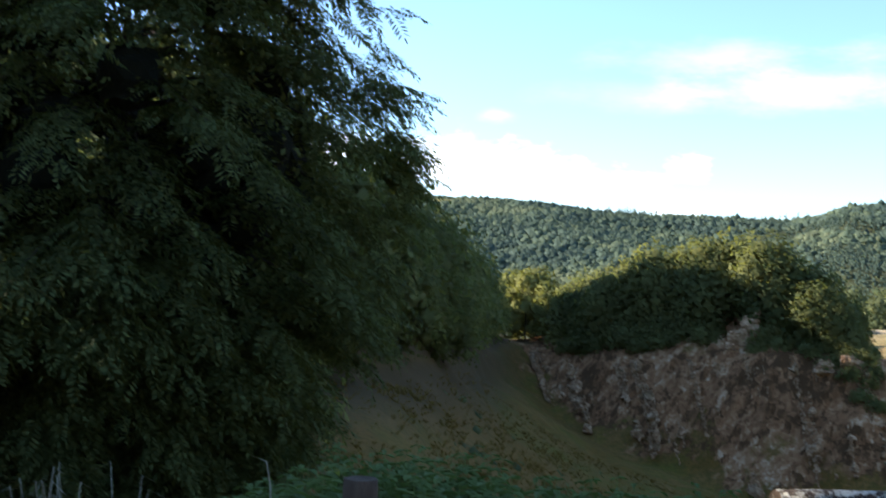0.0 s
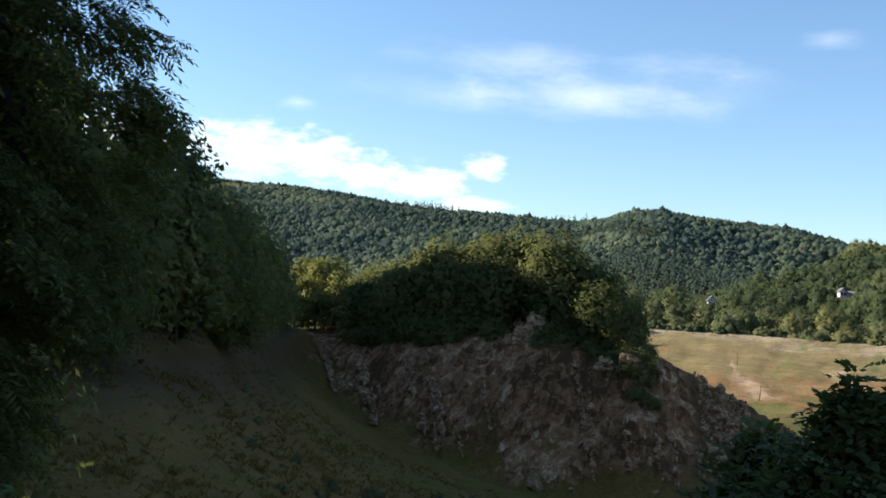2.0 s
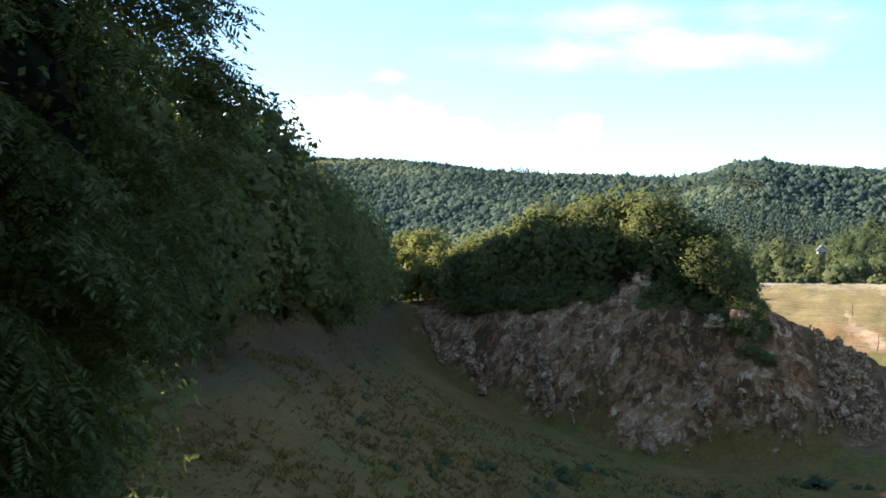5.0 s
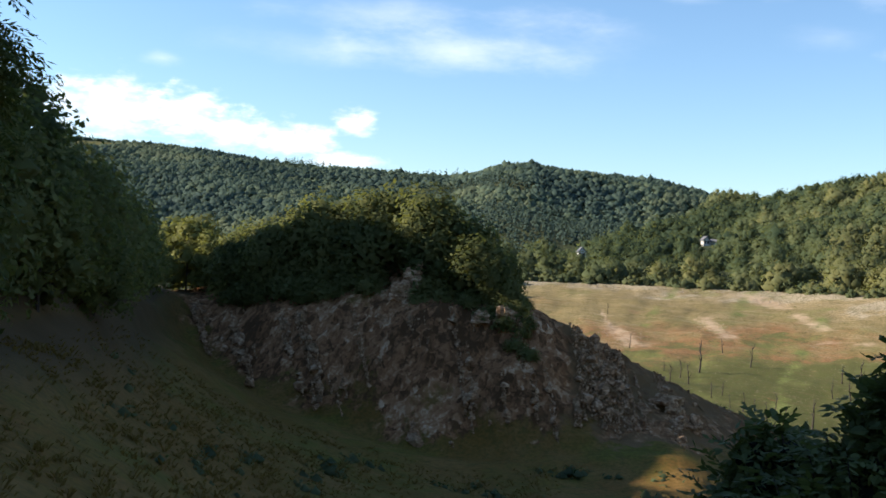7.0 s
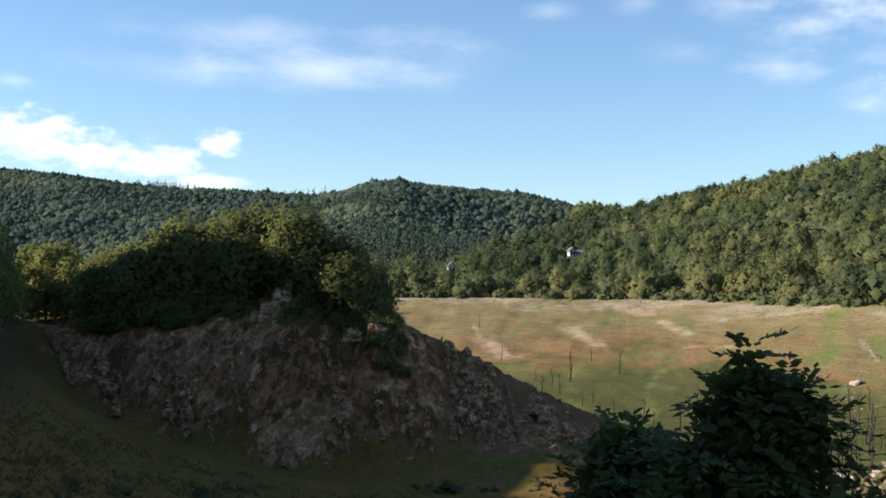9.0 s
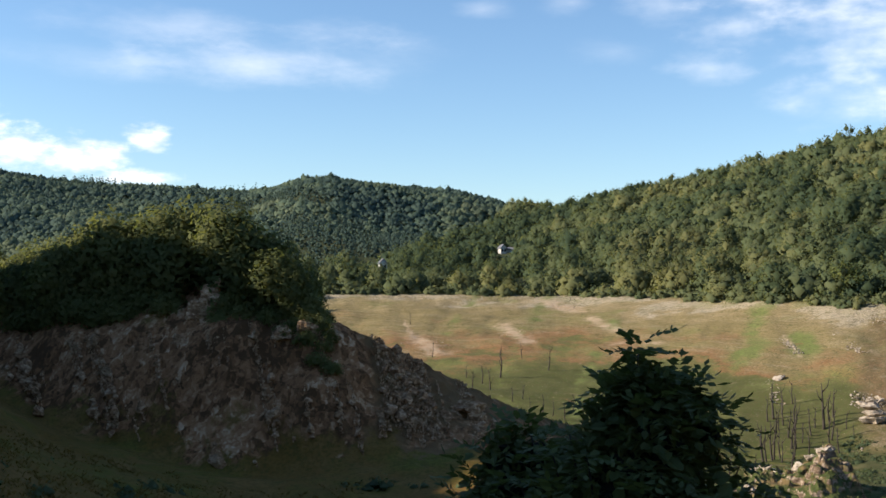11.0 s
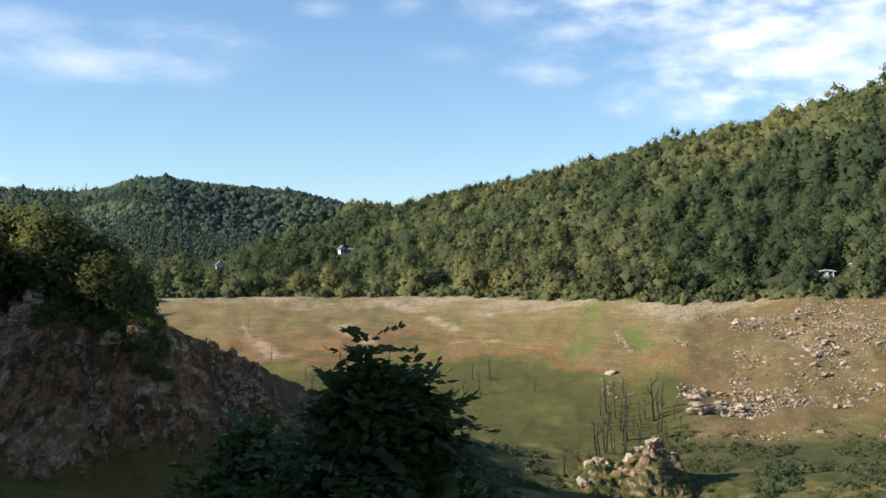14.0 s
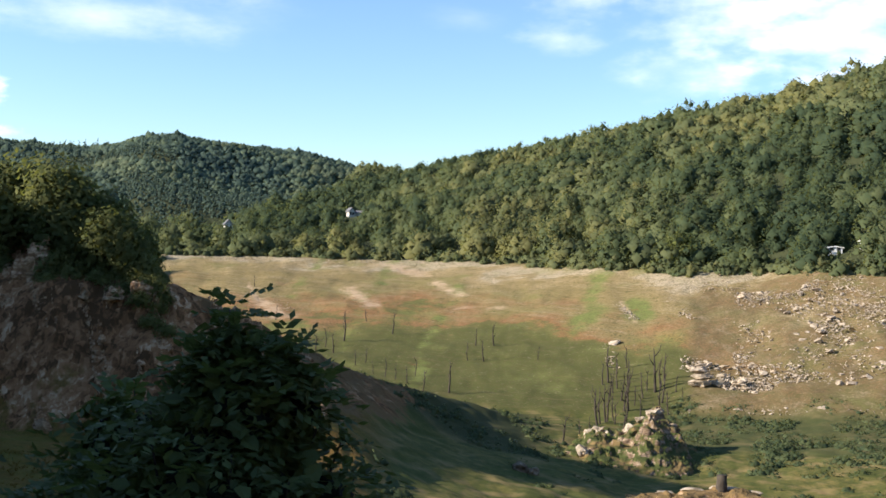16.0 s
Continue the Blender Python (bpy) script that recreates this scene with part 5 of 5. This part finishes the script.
# ---- locust tree at the left of the fence ----
def locust():
    r = np.random.default_rng(31)
    big = 1.36
    root = tagged(new("locust_tree"), "dark locust tree with drooping feathered leaves beside the fence", "tree")
    lobes = []
    zs, reach_at = [0.3, 1.4, 2.2, 2.75, 3.55, 4.1, 5.4, 7.0, 8.5], [1.55, 1.75, 2.1, 2.55, 2.9, 2.85, 2.45, 1.9, 0.8]
    for i in range(150):
        z = 0.3 + 7.9 * (i + r.random()) / 150
        a = i * 2.39996 + 0.5 * r.random()
        k = float(np.interp(z, zs, reach_at)) * (0.75 + 0.25 * r.random()) - 0.4
        lobes.append((math.cos(a) * k, math.sin(a) * k, z, 0.5 + 0.22 * r.random()))
    # the right side as the camera sees it, filled out to fit its outline in view
    for i in range(46):
        z = 0.3 + 5.4 * (i + r.random()) / 46
        a = 0.15 + 0.75 * (r.random() - 0.5) * 2
        k = float(np.interp(z, zs, reach_at)) - 0.62
        lobes.append((math.cos(a) * k, math.sin(a) * k, z, 0.48 + 0.12 * r.random()))
    for i in range(40):
        z = 0.6 + 6 * r.random()
        a = r.random() * 6.28
        lobes.append((math.cos(a) * 1.1, math.sin(a) * 1.1, z, 0.75))
    solid = len(lobes)
    lobes = [(x * big, y * big, z * big, q * big) for x, y, z, q in lobes]
    # boughs that reach out and droop, each with leafy shoots to both sides
    base, out, boughs = [], [], []
    for i in range(290):
        z = 0.5 + 7.4 * (i + r.random()) / 210 if i < 210 else 0.25 + 3.0 * (i - 210) / 80
        a = i * 2.39996 + 0.4 * r.random() if i < 210 else -2.0 + 2.7 * r.random()
        # Boughs on the side turned from the camera are mostly left out.
        if math.cos(a) * 0.5 - math.sin(a) * 0.85 < -0.35 and r.random() < 0.75:
            continue
        far = float(np.interp(z, zs, reach_at)) * (0.8 + 0.2 * r.random())
        ahead, aside = np.array([math.cos(a), math.sin(a), 0.0]), np.array([-math.sin(a), math.cos(a), 0.0])
        sag = 0.5 + 0.5 * r.random()
        at = lambda t: ahead * far * t + np.array([0, 0, z + 0.35 * math.sin(1.9 * t) - sag * t * t])
        boughs.append([at(t) * big for t in (0.1, 0.5, 0.97)])
        for j in range(13):
            t = 0.42 + 0.58 * j / 12
            turn = (-1) ** j * (0.9 - 0.75 * (j / 12) ** 2) + 0.2 * r.normal()
            base.append(at(t) * big + r.normal(size=3) * 0.05)
            out.append(ahead * math.cos(turn) + aside * math.sin(turn) + np.array([0, 0, 0.12 - 0.55 * t * sag + 0.12 * r.normal()]))
    base, out = np.array(base), unit(np.array(out))
    tips = []
    for a, k, z, n in ((0.15, 2.6, 4.35, 12), (0.3, 2.65, 3.75, 12), (0.2, 2.4, 5.1, 10), (0.25, 2.65, 4.0, 12), (0.35, 2.5, 3.1, 10), (0.1, 2.4, 2.75, 8), (0.4, 2.5, 4.6, 10)):
        for m in range(n):
            b = a + 0.3 * r.normal()
            tips.append((math.cos(b) * k * big, math.sin(b) * k * big, (z + 0.2 * r.normal()) * big, math.cos(b), math.sin(b), -0.05 + 0.2 * r.normal()))
    tips = np.array(tips)
    base, out = np.vstack([base, tips[:, :3]]), np.vstack([out, unit(tips[:, 3:])])
    size = 0.3 + 0.26 * r.random((len(base), 1))
    size[-len(tips):] += 0.1
    side = unit(np.cross(out, np.array([0, 0, 1.0])))
    roots, ways = [], []
    for j in range(7):
        x = 0.15 + 0.85 * j / 6
        roots.append(base + out * size * x - np.array([0, 0, 1.0]) * size * 0.35 * x * x)
        ways.append(out * (0.55 if j < 6 else 1.0) + side * ((-1) ** j * 0.8 if j < 6 else 0.0) + np.array([0, 0, -0.3]) + 0.18 * r.normal(size=base.shape))
    roots, ways = np.vstack(roots), np.vstack(ways)
    lv, lf = compound(r, roots, ways, np.tile([0, 0, 1.0], (len(roots), 1)) + 0.2 * r.normal(size=roots.shape), 0.4, 8, 0.115, 0.017, 0.3)
    iv, jf, jn = leaf_quads(r, [(x * 0.9, y * 0.9, z, q) for x, y, z, q in lobes], 20000, 0.05, loose=0.25)
    lv, lf = np.vstack([lv, iv]), np.vstack([lf, jf + len(lv)])
    part_arrays("foliage", lv, lf, LEAF_LOCUST, root)
    # Solid core in painted shade, behind the leaves.
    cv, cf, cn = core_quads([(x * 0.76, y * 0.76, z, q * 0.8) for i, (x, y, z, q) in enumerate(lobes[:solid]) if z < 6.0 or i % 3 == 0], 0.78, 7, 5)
    part_arrays("inner_crown", cv, cf, CORE_SHADE, root, "solid dark core painted as the shade inside the crown")
    bm = bmesh.new()
    limb(bm, [(0, 0, -0.6), (0.05, 0, 1.4), (0.15, 0.1, 4.0), (0.1, 0.1, 8.2)], [0.2, 0.15, 0.11, 0.03], 10)
    part("trunk", bm, BARK, root)
    for p0, p1, p2 in boughs:
        bm = bmesh.new()
        limb(bm, [Vector(p0), Vector(p1), Vector(p2)], [0.035, 0.02, 0.005], 5)
        part("bough", bm, BARK, root)
    root.location = spot(-16.7, 15.5, -0.1)


locust()

# ---- elder bush below the fence ----


def elder():
    r = np.random.default_rng(37)
    root = tagged(new("elder_bush"), "dark green bush with feathered leaves below the fence", "bush")
    lobes = []
    zs = [0.2, 1.1, 1.4, 1.6, 1.7, 1.8, 1.93, 2.04, 2.14, 2.24, 2.32, 2.4]
    left = [-1.25, -1.15, -0.98, -0.74, -0.6, -0.5, -0.38, -0.27, -0.2, -0.13, -0.1, -0.03]
    right = [1.0, 0.9, 0.75, 0.62, 0.5, 0.48, 0.44, 0.38, 0.38, 0.31, 0.15, 0.03]
    for i in range(170):
        z = 0.2 + 2.15 * ((i + r.random()) / 170) ** 0.7
        a = float(np.interp(z, zs, left)) * (0.95 + 0.6 * noise.noise(Vector((z * 6.0, 1.0, 0.0))))
        c = float(np.interp(z, zs, right)) * (0.95 + 0.6 * noise.noise(Vector((z * 6.0, 9.0, 0.0))))
        q = min(0.2, (c - a) * 0.28)
        turn = i * 2.39996
        k = 0.35 + 0.65 * r.random()
        x = (a + c) / 2 + math.cos(turn) * ((c - a) / 2 - q) * k
        y = math.sin(turn) * min(0.7, (c - a) / 2 - q * 0.8) * k
        lobes.append((x, y, z - q * 0.5, q))
    lobes += [(0.02, 0, 2.32, 0.06), (0.04, 0, 2.25, 0.09), (0.12, 0, 2.18, 0.11), (-0.05, 0, 2.15, 0.11), (0.22, 0, 2.12, 0.12), (0.31, 0, 2.02, 0.13), (0.06, -0.1, 2.1, 0.13)] * 3
    # the lower shoulder of the bush, further down the bank
    for i in range(90):
        z = 0.3 + 1.72 * ((i + r.random()) / 90) ** 0.7
        wide = float(np.interp(z, [0.3, 1.3, 1.7, 1.95, 2.05], [0.95, 0.75, 0.42, 0.2, 0.05])) * (0.95 + 0.5 * noise.noise(Vector((z * 6.0, 4.0, 0.0))))
        q = min(0.18, wide * 0.5)
        k, turn = 0.35 + 0.65 * r.random(), i * 2.39996
        lobes.append((-0.52 + math.cos(turn) * (wide - q) * k, 0.58 + math.sin(turn) * (wide - q) * k * 0.7, z - q * 0.5, q))
    # broad leaves over the whole bush
    base, v = shell_bases(r, lobes, 16000, 0.95, 0.6)
    way_ = unit(v * 0.7 + np.array([0, 0, -0.35]) + 0.45 * r.normal(size=base.shape))
    face = unit(v + np.array([0, 0, 0.7]) + 0.4 * r.normal(size=base.shape))
    q = unit(np.cross(way_, face))
    k = (0.04 + 0.05 * r.random(len(base)) ** 1.5)[:, None]
    bv = []
    for h in (-1, 1):
        lift = face * k * 0.12
        bv.append(np.stack([base, base + way_ * k * 0.3 + q * k * 0.38 * h + lift, base + way_ * k * 0.7 + q * k * 0.26 * h + lift, base + way_ * k], 1))
    bv = np.stack(bv, 1).reshape(-1, 3)
    # feathered shoots at the top and the edges
    tips = []
    shoots = ((0.02, 0, 2.4, 3), (0.03, 0, 2.36, 5), (0.02, 0, 2.3, 5), (-0.06, 0, 2.22, 4), (-0.12, 0.02, 2.14, 4), (0.12, 0, 2.25, 6), (0.2, -0.02, 2.2, 6), (0.28, 0, 2.15, 6), (0.34, 0, 2.08, 6), (0.38, -0.03, 2.0, 5), (0.15, -0.1, 2.12, 6),
                                      (-0.28, 0, 2.02, 5), (-0.36, 0, 1.95, 5), (-0.5, 0, 1.8, 5), (0.46, 0, 1.9, 5), (0.52, -0.1, 1.78, 5), (0.56, -0.1, 1.68, 6), (0.64, -0.1, 1.66, 6), (0.62, -0.1, 1.58, 6), (-0.7, -0.05, 1.62, 5), (-0.62, 0, 1.7, 5),
                                      (-0.2, -0.3, 1.95, 5), (0.1, -0.35, 1.9, 5), (0.3, -0.3, 1.8, 5), (-0.4, -0.35, 1.72, 5), (-0.05, -0.4, 1.75, 5))
    for k, (x, y, z, n) in enumerate(shoots):
        for j in range(n):
            a = 6.283 * j / n + k
            tips.append((x, y, z, math.cos(a), math.sin(a), 1.4 if k == 0 else 0.7 if k == 1 else 0.15 + 0.25 * r.random()))
    for x, y, z, n in shoots:
        bm = bmesh.new()
        limb(bm, [(x * 0.75, y * 0.75, z - 0.3), (x * 0.9, y * 0.9, z - 0.14), (x, y, z)], [0.006, 0.005, 0.003], 5)
        part("twig", bm, BARK, root)
    tips = np.array(tips)
    extra, ev = shell_bases(r, lobes, 1500, 0.95, 0.72)
    tv, tf = compound(r, np.vstack([tips[:, :3], extra]), np.vstack([tips[:, 3:], ev * 0.9 + 0.3 * r.normal(size=ev.shape)]), np.tile([0, 0, 1.0], (len(tips) + len(extra), 1)), 0.15, 5, 0.062, 0.0135, 0.55)
    allv = np.vstack([bv, tv])
    part_arrays("foliage", allv, np.arange(len(allv)).reshape(-1, 4), LEAF_ELDER, root)
    # The bush gets the same solid core with shade as its colour.
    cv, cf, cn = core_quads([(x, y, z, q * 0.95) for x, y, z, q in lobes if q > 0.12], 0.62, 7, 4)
    part_arrays("inner_crown", cv, cf, CORE_SHADE, root, "solid dark core painted as the shade inside the bush")
    for x, y, z, q in lobes[::5]:
        bm = bmesh.new()
        limb(bm, [(x * 0.1, y * 0.1, -0.3), (x * 0.45, y * 0.45, z * 0.5), (x, y, z)], [0.016, 0.012, 0.004], 6)
        part("stem", bm, BARK, root)
    root.location = (4.0, 7.57, height(4.1, 7.5) + 0.04)
    root.rotation_euler = (0, 0, radians(-34))


elder()

# ---- nettles and dry grass along the fence ----


def nettles():
    r = np.random.default_rng(41)
    vs, fs, o = [], [], 0
    bm = bmesh.new()
    for i in range(520):
        x = -2.3 + 4.6 * r.random()
        y = 4.15 + 1.5 * r.random()
        top = float(np.interp(x, [-2.3, -1.2, -0.5, 0.3, 0.7, 1.2, 1.9, 2.4], [-1.25, -1.02, -0.66, -0.7, -0.8, -0.78, -0.93, -1.0])) - 0.05 * (y - 4.15) + 0.12 * (r.random() - 0.6)
        z0 = height(x, y)
        lean = (r.random(2) - 0.5) * 0.2
        limb(bm, [(x, y, z0 - 0.05), (x + lean[0] * 0.5, y + lean[1] * 0.5, (z0 + top) / 2), (x + lean[0], y + lean[1], top)], [0.005, 0.004, 0.002], 4)
        n = 18
        u = 1 - np.repeat(np.arange(n // 2), 2) * 0.062
        a = np.arange(n) * math.pi + np.repeat(np.arange(n // 2), 2) * 1.57 + r.random() * 6.28
        base = np.stack([x + lean[0] * u, y + lean[1] * u, z0 + (top - z0) * u], 1)
        d = unit(np.stack([np.cos(a), np.sin(a), 0.1 - 0.5 * r.random(n)], 1))
        q = unit(np.cross(d, np.array([0, 0, 1.0])))
        k = (np.minimum(1.0, 0.35 + np.repeat(np.arange(n // 2), 2) * 0.2) * (0.12 + 0.06 * r.random(n)))[:, None]
        up = np.cross(q, d)
        for h in (-1, 1):
            vs.append(np.stack([base, base + d * k * 0.3 + q * k * 0.3 * h + up * k * 0.1, base + d * k * 0.7 + q * k * 0.2 * h + up * k * 0.05, base + d * k - up * k * 0.15], 1).reshape(-1, 3))
    v = np.vstack(vs)
    tagged(new("nettles", mesh_of("nettles", v, np.arange(len(v)).reshape(-1, 4), LEAF_NETTLE)), "dense green nettles growing along the fence", "nettles", kind="stuff")
    bmesh.ops.recalc_face_normals(bm, faces=bm.faces[:])
    me = bpy.data.meshes.new("nettle_stems")
    bm.to_mesh(me)
    bm.free()
    me.materials.append(LEAF_NETTLE)
    tagged(new("nettle_stems", me), "thin green nettle stems along the fence", "nettles", kind="stuff")


nettles()

STRAW = bark("straw", (0.25, 0.22, 0.14), (0.5, 0.46, 0.34), 20.0)


def dry_grass():
    r = np.random.default_rng(43)
    bm = bmesh.new()
    for i in range(70):
        x, y = -1.75 + 0.6 * r.random(), 4.0 + 0.6 * r.random()
        z = height(x, y)
        tall, a = 0.65 + 0.4 * r.random(), r.random() * 6.28
        c, s = math.cos(a), math.sin(a)
        limb(bm, [(x, y, z), (x + 0.03 * c, y + 0.03 * s, z + tall * 0.6), (x + 0.1 * c, y + 0.1 * s, z + tall), (x + 0.2 * c, y + 0.2 * s, z + tall * 0.96)], [0.003, 0.0025, 0.002, 0.001], 4)
    for x, y, top in ((-0.62, 4.3, -0.62), (-0.98, 4.4, -0.82), (-1.62, 4.3, -0.8)):
        z = height(x, y)
        limb(bm, [(x, y, z), (x, y, top - 0.1), (x - 0.02, y, top), (x - 0.08, y, top + 0.02)], [0.003, 0.003, 0.0025, 0.0015], 5)
    bmesh.ops.recalc_face_normals(bm, faces=bm.faces[:])
    me = bpy.data.meshes.new("dry_grass")
    bm.to_mesh(me)
    bm.free()
    me.materials.append(STRAW)
    tagged(new("dry_grass", me), "pale dry grass stalks by the fence", "grass", kind="stuff")


dry_grass()

# ---- rough grass of the near slopes ----
LEAF_GRASS = foliage("rough_grass", (0.125, 0.094, 0.022), (0.2, 0.13, 0.042), 0.3)


def tufts():
    r = np.random.default_rng(53)
    vs = []
    for i in range(7000):
        b = -9 + 32 * r.random()
        d = 34 + 90 * r.random()
        L = lines_at(b)[0]
        if d > L[4] + 4 or noise.noise(Vector((b * 0.9, d * 0.2, 1.0))) < -0.35:
            continue
        p = np.array(spot(b, d, -0.05))
        n = 5
        a = r.random(n) * 6.283
        out = np.stack([np.cos(a), np.sin(a), np.zeros(n)], 1)
        side = np.stack([-np.sin(a), np.cos(a), np.zeros(n)], 1)
        k = (0.16 + 0.24 * r.random(n))[:, None] * (0.5 + 0.8 * r.random())
        base = p + out * 0.2 * r.random((n, 1))
        up = np.array([0, 0, 1.0])
        vs.append(np.stack([base - side * 0.05, base + side * 0.05, base + out * k * 0.35 + up * k * 0.7 + side * 0.03, base + out * k * 0.75 + up * k * 0.85], 1).reshape(-1, 3))
    v = np.vstack(vs)
    tagged(new("rough_grass", mesh_of("rough_grass", v, np.arange(len(v)).reshape(-1, 4), LEAF_GRASS)), "dry olive rough grass on the shaded slope", "grass", kind="stuff")


tufts()
